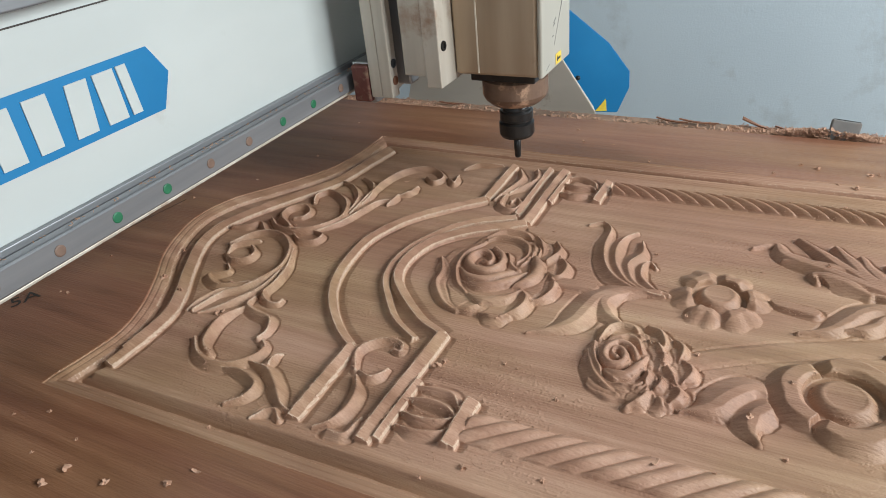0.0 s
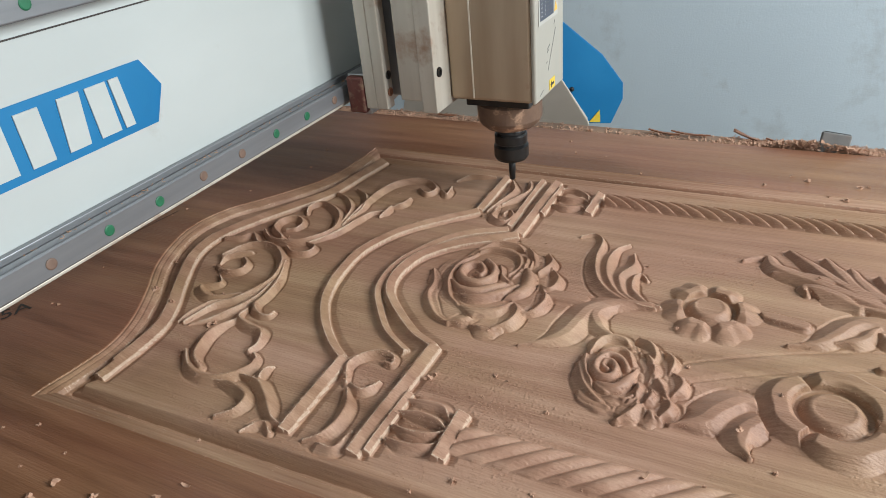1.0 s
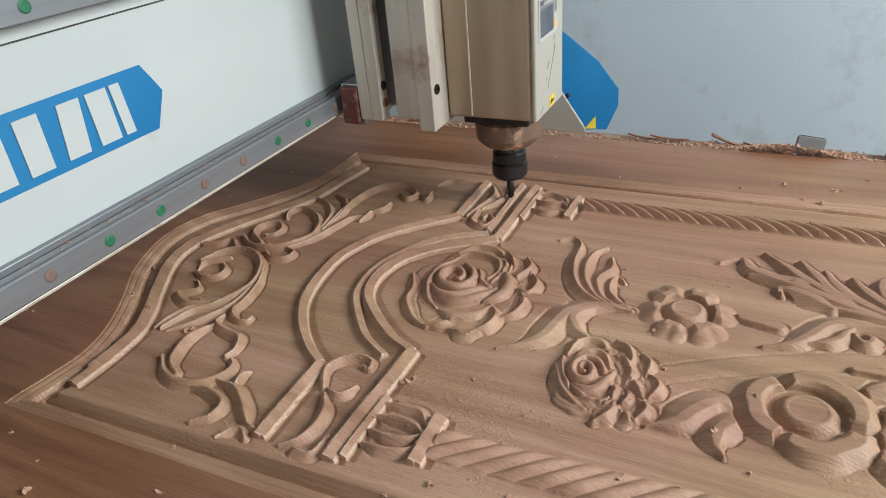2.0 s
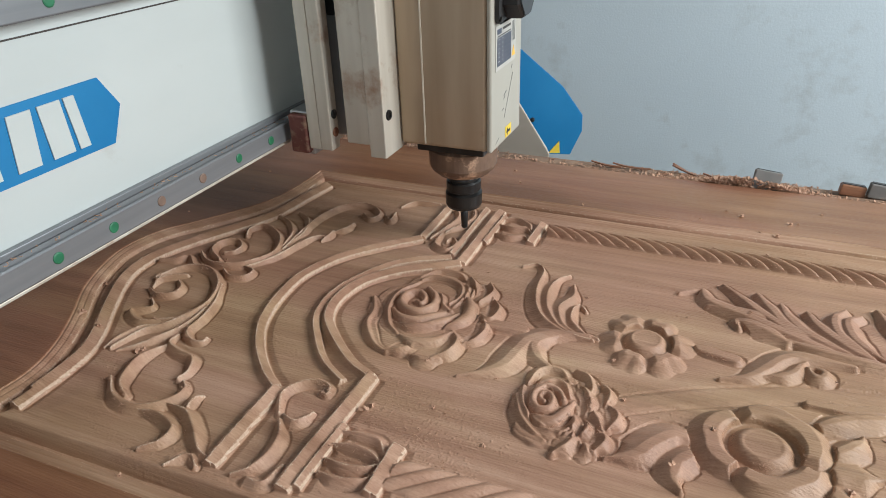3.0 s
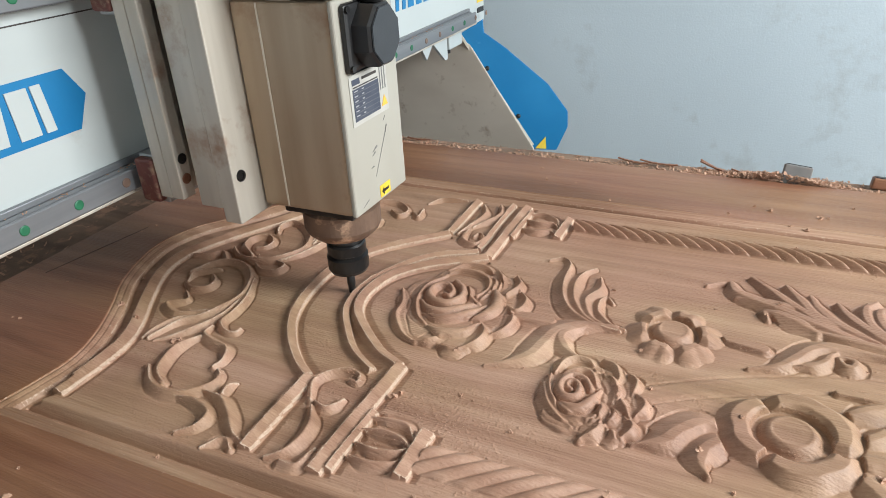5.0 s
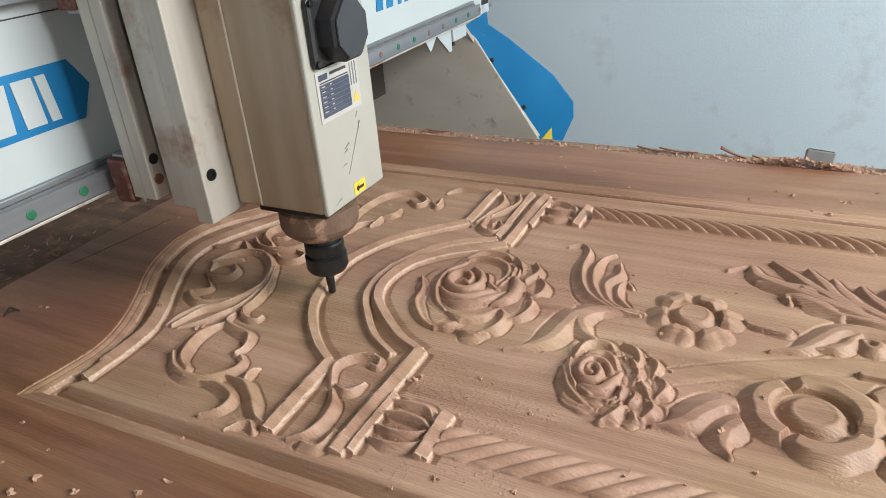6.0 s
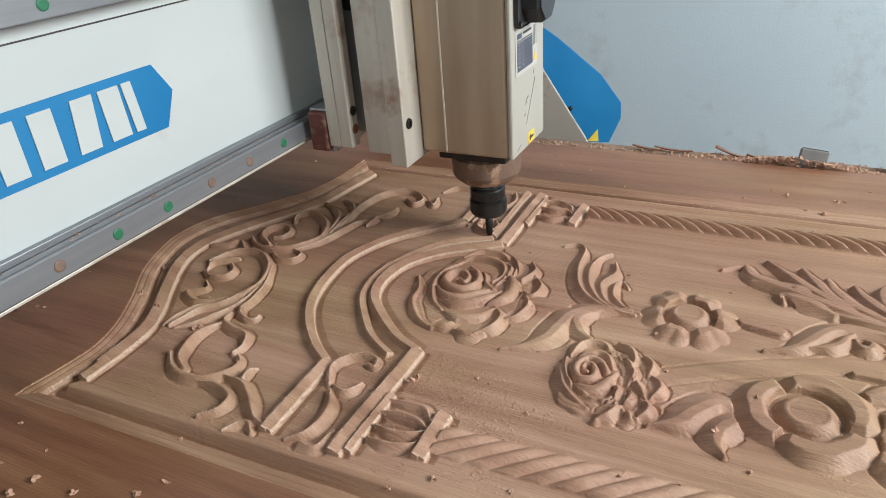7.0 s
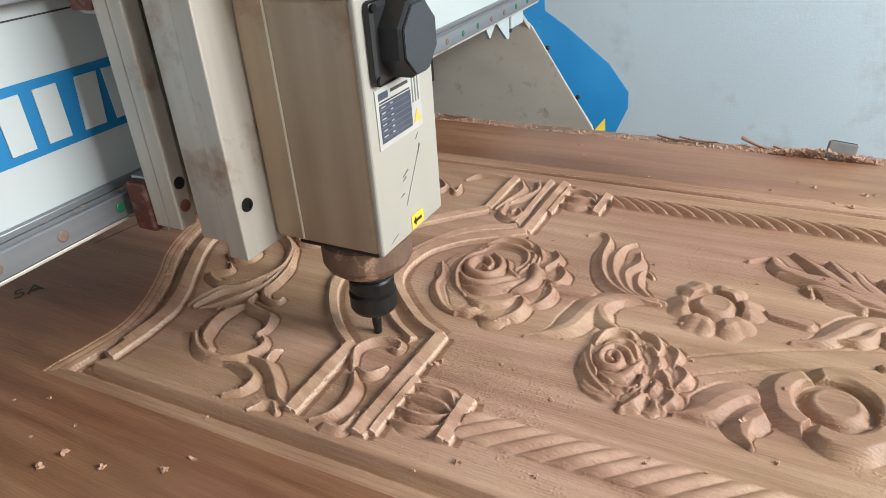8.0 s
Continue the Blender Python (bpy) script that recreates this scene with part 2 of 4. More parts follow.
box(2.5, 2.62, 0.86, 1.5, -0.85, 2.3, bm=wall_e), box(2.5, 2.62, -0.46, 0.86, 1.68, 2.3, bm=wall_e), box(2.5, 2.62, -0.46, 0.86, -0.85, 0.56, bm=wall_e)
structure("wall_east", wall_e, ROOM, "unseen plain wall added on the right, open for the high window", "wall")
structure("ceiling", box(-3.1, 2.62, -3.1, 1.6, 2.3, 2.4), ROOM, "unseen plain ceiling added to close the room", "ceiling")


# ---- machine table ----
bed = thing("machine_table", "dark dusty timber-topped router table strewn with shavings", "machine table")
part("table_top", box(-1.0, 1.5, -1.0, 0.516, -0.085, -0.037, 0.003), BED, bed)
part("table_frame", box(-0.95, 1.45, -0.95, 0.50, -0.22, -0.086, 0.004), STEEL, bed)
for x in (-0.8, 1.3):
    for y in (-0.85, 0.45):
        part("leg", box(x - 0.05, x + 0.05, y - 0.05, y + 0.05, -0.85, -0.221, 0.004), STEEL, bed)
part("edge_strip", box(-1.0, 1.5, 0.4675, 0.514, -0.0365, -0.007, 0.003), DUSTY, bed, "rough timber strip covered with dust")


# ---- carved panel ----
STEP = 0.80
X0, X1, Y0, Y1 = -168.0, 832.0, -342.0, 344.4
gx, gy = np.meshgrid(np.arange(X0, X1 + 0.1, STEP), np.arange(Y0, Y1 + 0.1, STEP), indexing="ij")
relief = np.zeros_like(gx)
owner = np.zeros(gx.shape, int)
MOTIFS = {}
DEEP = 0.80
FACTOR = {"bar": 0.60, "ridge": 0.73, "flute": 0.80, "round": 0.72, "flat": 0.8, "cap": 1.08}


def spline(pts, per=7):
    """A smooth run through the given corners."""
    p = np.array(pts, float)
    if len(p) < 3:
        return np.array([p[0] + (p[1] - p[0]) * k for k in np.linspace(0, 1, 9)])
    p = np.vstack([2 * p[0] - p[1], p, 2 * p[-1] - p[-2]])
    out = []
    for i in range(1, len(p) - 2):
        a, b, c, d = p[i - 1 : i + 3]
        for k in np.arange(per) / per:
            out.append(0.5 * (2 * b + (c - a) * k + (2 * a - 5 * b + 4 * c - d) * k**2 + (3 * b - a - 3 * c + d) * k**3))
    return np.array(out + [p[-2]])


def smooth(v, lo=0.0, hi=1.0):
    k = np.clip((v - lo) / (hi - lo), 0, 1)
    return k * k * (3 - 2 * k)


def follow(line, reach):
    """Offset, signed by side, and run 0..1 of the cells near a line; with the window of cells."""
    lo, hi = line.min(0) - reach - 10, line.max(0) + reach + 10
    i0, i1 = max(0, int((lo[0] - X0) / STEP)), min(gx.shape[0], int((hi[0] - X0) / STEP) + 2)
    j0, j1 = max(0, int((lo[1] - Y0) / STEP)), min(gx.shape[1], int((hi[1] - Y0) / STEP) + 2)
    win = (slice(i0, i1), slice(j0, j1))
    wx, wy = gx[win], gy[win]
    best, off, run, east = np.full(wx.shape, 1e9), np.zeros(wx.shape), np.zeros(wx.shape), np.zeros(wx.shape)
    seg = np.diff(line, axis=0)
    length = np.hypot(*seg.T)
    total, done = length.sum(), 0.0
    for a, s, n in zip(line, seg, length):
        if n < 1e-6:
            continue
        t = ((wx - a[0]) * s[0] + (wy - a[1]) * s[1]) / n**2
        t = np.clip(t, 0, 1)
        d = np.hypot(wx - a[0] - t * s[0], wy - a[1] - t * s[1])
        near = d < best
        side = np.sign(s[0] * (wy - a[1]) - s[1] * (wx - a[0]))
        best[near], off[near], run[near] = d[near], (d * side)[near], ((done + t * n) / total)[near]
        east[near] = -s[1] / n
        done += n
    return win, off, run, east


def lay(motif, win, h):
    """Raises cells of a window above the ground to h where that is higher, and notes whose they are."""
    ident = MOTIFS.setdefault(motif, len(MOTIFS) + 1)
    z = ground[win] + h
    up = (h > 0.25) & (z > relief[win])
    relief[win] = np.where(up, z, relief[win])
    owner[win] = np.where(up, ident, owner[win])


def stroke(motif, kind, width, height, taper, side, pts):
    """A raised run of moulding, scroll or leaf: half-width and height in mm, narrowed to taper at its two ends."""
    w = width * FACTOR[kind]
    height = height * DEEP * (1.22 if motif.startswith("rose") else 0.82 if kind == "bar" else 1.0)
    line = spline(pts)
    ramp = 5.0 if kind == "bar" else 0.0
    win, off, run, east = follow(line, w + ramp)
    d0, d1 = line[1] - line[0], line[-1] - line[-2]
    beyond = ((run < 1e-4) & ((gx[win] - line[0][0]) * d0[0] + (gy[win] - line[0][1]) * d0[1] < -1e-3)) | ((run > 0.9999) & ((gx[win] - line[-1][0]) * d1[0] + (gy[win] - line[-1][1]) * d1[1] > 1e-3))
    narrow = np.minimum(taper[0] + (1 - taper[0]) * smooth(run, 0, 0.35), taper[1] + (1 - taper[1]) * smooth(1 - run, 0, 0.35))
    s = off * side / (w * narrow)
    a = np.abs(s)
    inside = a < 1
    tall = height * (0.55 + 0.45 * narrow)
    e = s * side * np.where(east < 0, -1.0, 1.0) if np.mean(np.abs(east)) > 0.3 else s * side
    if kind == "bar":
        # crisp arris on the west, a broad face leaning east, a cove up to the arris from behind
        top = np.where(e < -0.72, 1.0, 1.0 - 0.34 * (e + 0.72))
        h = tall * np.minimum(top, np.clip((1 - e) / 0.10, 0, 1)) * (e > -1)
        foot = (1 - (-e - 1) * w / ramp)
        h = np.where((e <= -1) & (foot > 0), 0.62 * tall * np.clip(foot, 0, 1) ** 2, h)
        inside = (e < 1) & (e > -1 - ramp / w) & ~beyond
    elif kind == "ridge":
        # two hollow slopes that meet in an arris
        h = tall * np.minimum(np.clip(1.06 * (1 - a), 0, 1) ** 1.12, 0.96)
    elif kind == "round":
        h = tall * np.sqrt(np.clip(1 - s**2, 0, 1))
    elif kind == "cap":
        # the board's own face left as a narrow flat, with broad rounded flanks
        h = 0.92 * tall * np.minimum(1, np.minimum((1 - s) / 0.62, (1 + s) / 0.92))
    elif kind == "flat":
        h = tall * smooth(1 - a, 0, 0.4)
    else:
        v = (s + 1) / 2
        crest = 0.62
        low, high = np.clip(v / crest, 0, 1), np.clip((v - crest) / (1 - crest), 0, 1)
        h = tall * np.where(v < crest, 0.06 + 0.94 * low**1.5, np.clip(1 - high, 0, 1) ** 0.8)
    lay(motif, win, np.where(inside, h, 0))
    if motif.startswith("rose"):
        moat = (a >= 1) & (a < 1 + 1.8 / w) & (owner[win] == MOTIFS[motif])
        relief[win] = np.where(moat, np.minimum(relief[win], ground[win] + 0.26 * height), relief[win])
    # the ball cutter leaves a trough beside what it frees, deepest behind the open face of a bar
    if kind == "bar":
        past = (e - 1) * w / 8.5
        trough = (past >= 0) & (past < 1) & (owner[win] == 0) & (inset[win] > 5) & ~beyond
        dip = 3.4 * np.minimum(np.clip(past / 0.12, 0, 1), 1 - past)
    else:
        reach = 3.6 / w
        trough = (a >= 1) & (a < 1 + reach) & (owner[win] == 0) & (inset[win] > 5)
        dip = 1.3 * np.sin(math.pi * np.clip((a - 1) / reach, 0, 1)) ** 0.7
    relief[win] = np.where(trough, np.minimum(relief[win], ground[win] - dip), relief[win])


def around(cx, cy, reach):
    return (slice(max(0, int((cx - reach - X0) / STEP)), min(gx.shape[0], int((cx + reach - X0) / STEP) + 1)),
            slice(max(0, int((cy - reach - Y0) / STEP)), min(gx.shape[1], int((cy + reach - Y0) / STEP) + 1)))


def petal(motif, cx, cy, rx, ry, mid, span, r_in, r_out, high):
    """One thick petal, cut over what lies under it: a flat top between two broad flanks."""
    win = around(cx, cy, max(rx, ry) * r_out * 1.05)
    dx, dy = (gx[win] - cx) / rx, (gy[win] - cy) / ry
    r = np.hypot(dx, dy)
    u = (np.mod(np.degrees(np.arctan2(dy, dx)) - mid + 180, 360) - 180) / span
    edge = r_out * (1 - 0.30 * np.abs(u) ** 2.6 - 0.05 * np.exp(-((u - 0.1) / 0.16) ** 2))
    inside = (np.abs(u) < 1) & (r < edge) & (r > r_in)
    q = np.clip((r - r_in) / np.maximum(edge - r_in, 0.02), 0, 1)
    h = high * np.clip(np.minimum(np.minimum(q / 0.34, (1 - q) / 0.34), 0.06 + 0.94 * (1 - np.abs(u)) / 0.24), 0, 1)
    ident = MOTIFS.setdefault(motif, len(MOTIFS) + 1)
    relief[win] = np.where(inside, ground[win] + h, relief[win])
    owner[win] = np.where(inside, ident, owner[win])


def bed_of(motif, cx, cy, rx, ry, tall):
    """The low scalloped cushion from which a rose's petals rise."""
    win = around(cx, cy, max(rx, ry) + 4)
    r = np.hypot((gx[win] - cx) / rx, (gy[win] - cy) / ry)
    a = np.arctan2((gy[win] - cy) / ry, (gx[win] - cx) / rx)
    rim = 0.92 + 0.05 * np.cos(6 * a + 0.4) + 0.03 * np.cos(11 * a + 1)
    lay(motif, win, np.where(r < rim, tall * (0.8 + 0.5 * (1 - r**2)) * smooth(rim - r, 0, 0.07), 0))


def button(motif, cx, cy, r0, tall):
    win = around(cx, cy, r0 * 1.3)
    r = np.hypot(gx[win] - cx, gy[win] - cy) / r0
    h = np.where(r < 1, tall * (np.sin(0.5 * math.pi * np.clip((1 - r) / 0.40, 0, 1)) - 0.05 * smooth(0.6 - r, 0, 0.05)), 0.6)
    relief[win] = np.where(r < 1.18, ground[win] + h, relief[win])
    owner[win] = np.where(r < 1.18, MOTIFS[motif], owner[win])


def flower(motif, cx, cy, rx, ry, petals, turn, tall):
    """An open flower of notched, cupped petals round a flat-topped button."""
    for k in range(petals):
        mid, span, reach = 360 * k / petals + turn, 181 / petals, 1.0 + 0.05 * math.sin(4 * k)
        win = around(cx, cy, max(rx, ry) * 1.12)
        dx, dy = (gx[win] - cx) / rx, (gy[win] - cy) / ry
        r = np.hypot(dx, dy)
        u = (np.mod(np.degrees(np.arctan2(dy, dx)) - mid + 180, 360) - 180) / span
        edge = reach * (1 - 0.24 * np.abs(u) ** 3 - 0.07 * np.exp(-((u - 0.1) / 0.22) ** 2))
        q = np.clip(r / edge, 0, 1)
        h = tall * np.clip(np.minimum(0.25 + 0.75 * (1 - np.abs(u)) / 0.50, (1 - q) / 0.34), 0, 1)
        inside = (np.abs(u) <= 1) & (r < edge)
        ident = MOTIFS.setdefault(motif, len(MOTIFS) + 1)
        relief[win] = np.where(inside, ground[win] + h, relief[win])
        owner[win] = np.where(inside, ident, owner[win])
    button(motif, cx, cy, 0.45 * rx, tall * 1.05)


def crescent_flower(motif, cx, cy, rx, ry, tall):
    """A thick flower of three flat crescent petals round a button."""
    for mid, span in ((185, 66), (302, 66), (52, 74)):
        petal(motif, cx, cy, rx, ry, mid, span, 0.40, 1.04, tall)
    button(motif, cx, cy, 0.45 * rx, tall * 0.95)


def rope(motif, y_at, slope, x_from, half, tall, pitch, lean, rise, least):
    """A twisted rope border along x."""
    y_line = y_at + slope * (gx - x_from)
    s = (gy - y_line) / half
    phase = np.mod((gx + lean * (gy - y_line)) / pitch + 0.05 * s * s, 1.0)
    strand = least + (1 - least) * np.sin(0.5 * math.pi * np.minimum(phase / rise, (1 - phase) / (1 - rise))) ** 0.8
    h = np.where((np.abs(s) < 1) & (gx > x_from), tall * np.sqrt(np.clip(1 - s**2, 0, 1)) * strand, 0)
    lay(motif, (slice(None), slice(None)), h)


# The sunk field: its crown is bounded by the outer moulding, its sides by straight edges.
CROWN = spline([(-36, -308), (-31, -275), (-29, -231), (-44, -186), (-74, -136), (-107, -90), (-129, -42), (-139, 5), (-127, 55), (-98, 97), (-66, 145), (-42, 192), (-32, 249), (-31, 313)])
left = np.interp(gy, CROWN[:, 1], CROWN[:, 0])
near_edge, far_edge = -311 + 0.020 * (gx + 34), 311 + 0.006 * gx
inset = np.minimum(np.minimum(gy - near_edge, far_edge - gy), (gx - left) * 0.85)
side = np.minimum(gy - near_edge, far_edge - gy)
# stepped moulding cut down from the board's face: two narrow beads, then a groove
STEP_D = (0, 1.2, 1.8, 3.5, 7.6, 8.4, 9.4, 14.6, 17.0, 20.0)
STEP_Z = (0, -1.5, -1.5, -0.9, -2.5, -3.4, -2.6, -4.6, -9.4, -10.4)
true_inset = np.minimum(side, (gx - left) * np.interp(gy, CROWN[:, 1], 1 / np.sqrt(1 + np.gradient(CROWN[:, 0], CROWN[:, 1]) ** 2)))
shift = true_inset + 9.0
field = np.interp(shift, STEP_D, STEP_Z)
# the sides of the field stand on a low step above that groove
crest = smooth(gx, -14, -8)
field = np.where(shift > 20, -10.4 + 2.8 * smooth(shift, 20, 30), field)
bank = np.interp(side + 9, (20, 22, 31, 33, 42, 100, 170), (-10.4, -13.6, -1.8, -1.6, -5.2, -5.8, -7.6))
field = np.where((side + 9 > 21) & (true_inset > 11), np.where(side < 60, bank * crest + np.minimum(field, bank) * (1 - crest), bank), field)
field += 0.9 * smooth(np.sin(gx * 0.021 + 1.0) * np.cos(gy * 0.027) + 0.3, 0, 1) * smooth(inset, 35, 60)
field -= 1.6 * np.exp(-((gx - 330) / 40) ** 2 - ((gy + 20) / 110) ** 2)
rough_noise = np.random.default_rng(3).normal(0, 1, gx.shape)
for k in range(3):
    rough_noise = (rough_noise + np.roll(rough_noise, 1, 0) + np.roll(rough_noise, -1, 0) + np.roll(rough_noise, 2, 0)) / 4
field += 0.22 * rough_noise * smooth(inset, 2, 6)
ground = field
relief[:] = ground

for motif, rim in (("near_edge_moulding", gy - near_edge), ("far_edge_moulding", far_edge - gy), ("outer_moulding", true_inset)):
    ident = MOTIFS.setdefault(motif, len(MOTIFS) + 1)
    owner[(shift > 0) & (shift < 17) & (rim < true_inset + 0.5)] = ident

bed_of("rose", 293, 10, 76, 90, 3.4)
bed_of("rose_beside_rope", 471, -96, 50, 58, 3.6)
stroke("inner_moulding", "bar", 11, 10, (1, 1), 1, [(-7, -274), (-7, -231), (-13, -187), (-30, -152), (-62, -104), (-90, -55), (-98, -16), (-92, 18), (-71, 64), (-45, 110), (-20, 159), (-8, 220), (2, 278)])
stroke("arch_moulding", "bar", 8, 9, (1, 1), 1, [(209, -160), (184, -142), (154, -111), (131, -75), (118, -32), (114, 25), (133, 79), (168, 122), (214, 166)])
stroke("arch_moulding", "bar", 6.5, 9, (1, 1), 1, [(265, -129), (230, -107), (201, -74), (181, -44), (173, -6), (180, 37), (204, 83), (231, 109), (270, 131)])
stroke("arch_moulding", "bar", 9, 10, (1, 1), 1, [(287, -113), (254, -97), (213, -62), (191, -34), (184, 2), (193, 42), (221, 76), (252, 98), (287, 121)])
stroke("near_pilaster", "bar", 9, 10, (1, 1), 1, [(217, -266), (212, -161)])
stroke("near_pilaster", "bar", 10, 10, (1, 1), 1, [(288, -266), (288, -112)])
stroke("near_pilaster", "bar", 5.5, 8, (1, 1), 1, [(298, -260), (298, -182)])
stroke("near_pilaster", "ridge", 8, 8, (.6, .5), 1, [(234, -192), (221, -168), (228, -150), (242, -140), (257, -142), (261, -153), (253, -152)])
stroke("near_pilaster", "ridge", 8, 8, (.4, .4), -1, [(238, -191), (252, -197), (260, -190), (263, -179)])
stroke("near_pilaster", "ridge", 11, 9, (.5, .2), -1, [(240, -199), (253, -220), (256, -242), (251, -258), (239, -268)])
stroke("near_pilaster", "ridge", 9, 7, (1, .2), 1, [(256, -268), (271, -266), (274, -243)])
stroke("far_pilaster", "bar", 7, 9, (1, 1), 1, [(213, 169), (213, 274)])
stroke("far_pilaster", "bar", 5, 8, (1, 1), 1, [(267, 139), (266, 278)])
stroke("far_pilaster", "bar", 9, 10, (1, 1), 1, [(286, 123), (289, 276)])
stroke("far_pilaster", "bar", 5, 8, (1, 1), 1, [(296, 182), (299, 262)])
stroke("far_pilaster", "ridge", 9, 8, (.5, .5), 1, [(234, 184), (237, 156), (257, 147), (263, 164), (253, 178), (248, 169)])
stroke("far_pilaster", "ridge", 9, 8, (.6, .3), 1, [(226, 261), (238, 234), (232, 199), (224, 169)])
stroke("far_pilaster", "ridge", 9, 8, (.6, .3), 1, [(249, 268), (259, 240), (250, 215), (236, 193)])
stroke("baluster", "ridge", 9, 7, (.4, .4), 1, [(300, -191), (318, -189), (335, -190), (347, -202)])
stroke("baluster", "ridge", 9, 8, (.4, .4), 1, [(301, -208), (320, -205), (340, -208), (350, -215)])
stroke("baluster", "ridge", 9, 8, (.4, .4), 1, [(304, -225), (324, -228), (340, -223), (348, -216)])
stroke("baluster", "ridge", 9, 7, (.4, .4), 1, [(306, -240), (324, -242), (342, -236), (349, -228)])
stroke("baluster", "bar", 10, 10, (1, 1), 1, [(355, -189), (357, -246)])
stroke("far_baluster", "ridge", 8, 7, (.4, .4), 1, [(298, 251), (316, 258), (337, 247), (343, 235)])
stroke("far_baluster", "ridge", 8, 8, (.4, .4), 1, [(299, 233), (319, 228), (336, 233), (346, 225)])
stroke("far_baluster", "ridge", 8, 7, (.4, .4), 1, [(302, 209), (322, 204), (338, 212), (346, 208)])
stroke("far_baluster", "bar", 8, 10, (1, 1), 1, [(355, 256), (353, 197)])
stroke("near_scroll", "ridge", 9.7, 10, (.5, .3), 1, [(-53, -40), (-44, -16), (-27, -2), (2, -3), (32, -27), (47, -61), (44, -90), (32, -116), (15, -134), (6, -170)])
stroke("near_scroll", "ridge", 7.9, 8, (.4, .6), -1, [(-44, -61), (-23, -70), (-6, -62), (-7, -48), (-21, -36)])
stroke("near_scroll", "ridge", 6.2, 7, (.3, .6), 1, [(-43, -57), (-47, -40), (-34, -28), (-21, -21)])
stroke("near_scroll", "ridge", 6.2, 8, (.5, .2), 1, [(43, -40), (52, -77), (52, -112), (35, -148), (14, -171)])
stroke("near_scroll", "ridge", 7.9, 9, (.6, .5), -1, [(36, -26), (55, -63), (62, -94), (63, -117), (78, -129), (91, -128), (92, -120)])
stroke("near_scroll", "ridge", 9.7, 7, (.2, .4), 1, [(-26, -77), (-10, -93), (-28, -107), (-2, -120), (29, -102)])
stroke("near_scroll", "ridge", 7.9, 8, (.6, .3), 1, [(-84, -1), (-62, 6), (-51, 18), (-29, 1), (-7, -2)])
stroke("near_scroll", "ridge", 11.4, 9, (.3, .6), 1, [(62, -141), (50, -171), (57, -200), (67, -216), (83, -225)])
stroke("near_scroll", "ridge", 10.6, 9, (.5, .6), -1, [(48, -209), (71, -229), (97, -235), (117, -227), (129, -210), (129, -196), (120, -188)])
stroke("near_scroll", "ridge", 9.7, 9, (.4, .5), 1, [(58, -126), (60, -141), (79, -150), (102, -155), (113, -173), (111, -186)])
stroke("near_scroll", "ridge", 10.6, 9, (.2, .3), -1, [(104, -237), (130, -234), (156, -243), (158, -261), (145, -274)])
stroke("near_scroll", "ridge", 11.4, 9, (.3, .4), -1, [(128, -219), (153, -222), (176, -238), (196, -256), (210, -261)])
stroke("near_scroll", "ridge", 7, 8, (.2, .2), 1, [(152, -223), (148, -207), (152, -196)])
stroke("near_scroll", "ridge", 7.9, 7, (.2, .6), 1, [(182, -282), (188, -268), (196, -264), (206, -272)])
stroke("near_scroll", "ridge", 7, 6, (.3, .3), 1, [(-2, -171), (-2, -154), (6, -130), (24, -116)])
stroke("far_scroll", "ridge", 9.7, 10, (.4, .5), -1, [(-44, 33), (-21, 16), (9, 14), (34, 28), (49, 60), (36, 96), (10, 118), (-14, 125), (-24, 109), (-17, 93)])
stroke("far_scroll", "ridge", 7.9, 9, (.7, .4), 1, [(-7, 23), (-33, 41), (-37, 64), (-20, 76), (-3, 64), (-3, 49), (-14, 42)])
stroke("far_scroll", "ridge", 6.2, 8, (.4, .3), 1, [(36, 21), (55, 50), (65, 91), (74, 120), (91, 134)])
stroke("far_scroll", "ridge", 7, 8, (.5, .3), 1, [(-10, 160), (15, 148), (40, 118), (49, 73)])
stroke("far_scroll", "ridge", 7, 8, (.5, .3), 1, [(13, 178), (38, 162), (52, 133), (52, 108)])
stroke("far_scroll", "ridge", 7.9, 9, (.3, .6), 1, [(52, 77), (49, 128), (50, 173), (61, 206), (80, 225), (106, 228), (128, 209), (121, 192), (104, 204)])
stroke("far_scroll", "ridge", 7, 8, (.3, .3), 1, [(88, 115), (91, 130), (89, 147)])
stroke("far_scroll", "ridge", 7, 8, (.3, .5), 1, [(91, 144), (103, 155), (105, 174)])
stroke("far_scroll", "ridge", 7, 7, (.3, .3), 1, [(134, 212), (150, 198), (145, 225)])
stroke("far_scroll", "ridge", 7, 8, (.4, .4), -1, [(12, 7), (31, -6), (51, -2), (52, 14), (35, 21)])
stroke("far_scroll", "ridge", 7, 6, (.3, .3), 1, [(144, 243), (158, 263), (176, 268), (194, 272)])
stroke("leaf_spray", "flute", 12.2, 10, (.2, .2), 1, [(361, 142), (377, 150), (388, 134), (390, 96), (399, 61), (416, 35), (446, 20), (474, 20)])
stroke("leaf_spray", "flute", 14.6, 10, (.3, .2), 1, [(420, 137), (409, 122), (404, 93), (412, 58), (429, 34), (454, 21)])
stroke("leaf_spray", "flute", 15.9, 10, (.3, .2), 1, [(430, 117), (434, 92), (425, 70), (425, 56), (436, 34), (458, 23)])
stroke("leaf_spray", "flute", 11, 9, (.3, .3), 1, [(456, 70), (447, 78), (440, 66), (444, 42), (461, 26), (478, 24)])
stroke("curled_leaf", "cap", 16, 9, (.1, .4), -1, [(363, -81), (384, -68), (399, -50), (405, -24), (412, -1), (432, 17), (468, 26)])
stroke("curled_leaf", "cap", 12, 9, (.5, .2), -1, [(442, -38), (429, -29), (419, -13), (425, 4), (446, 18)])
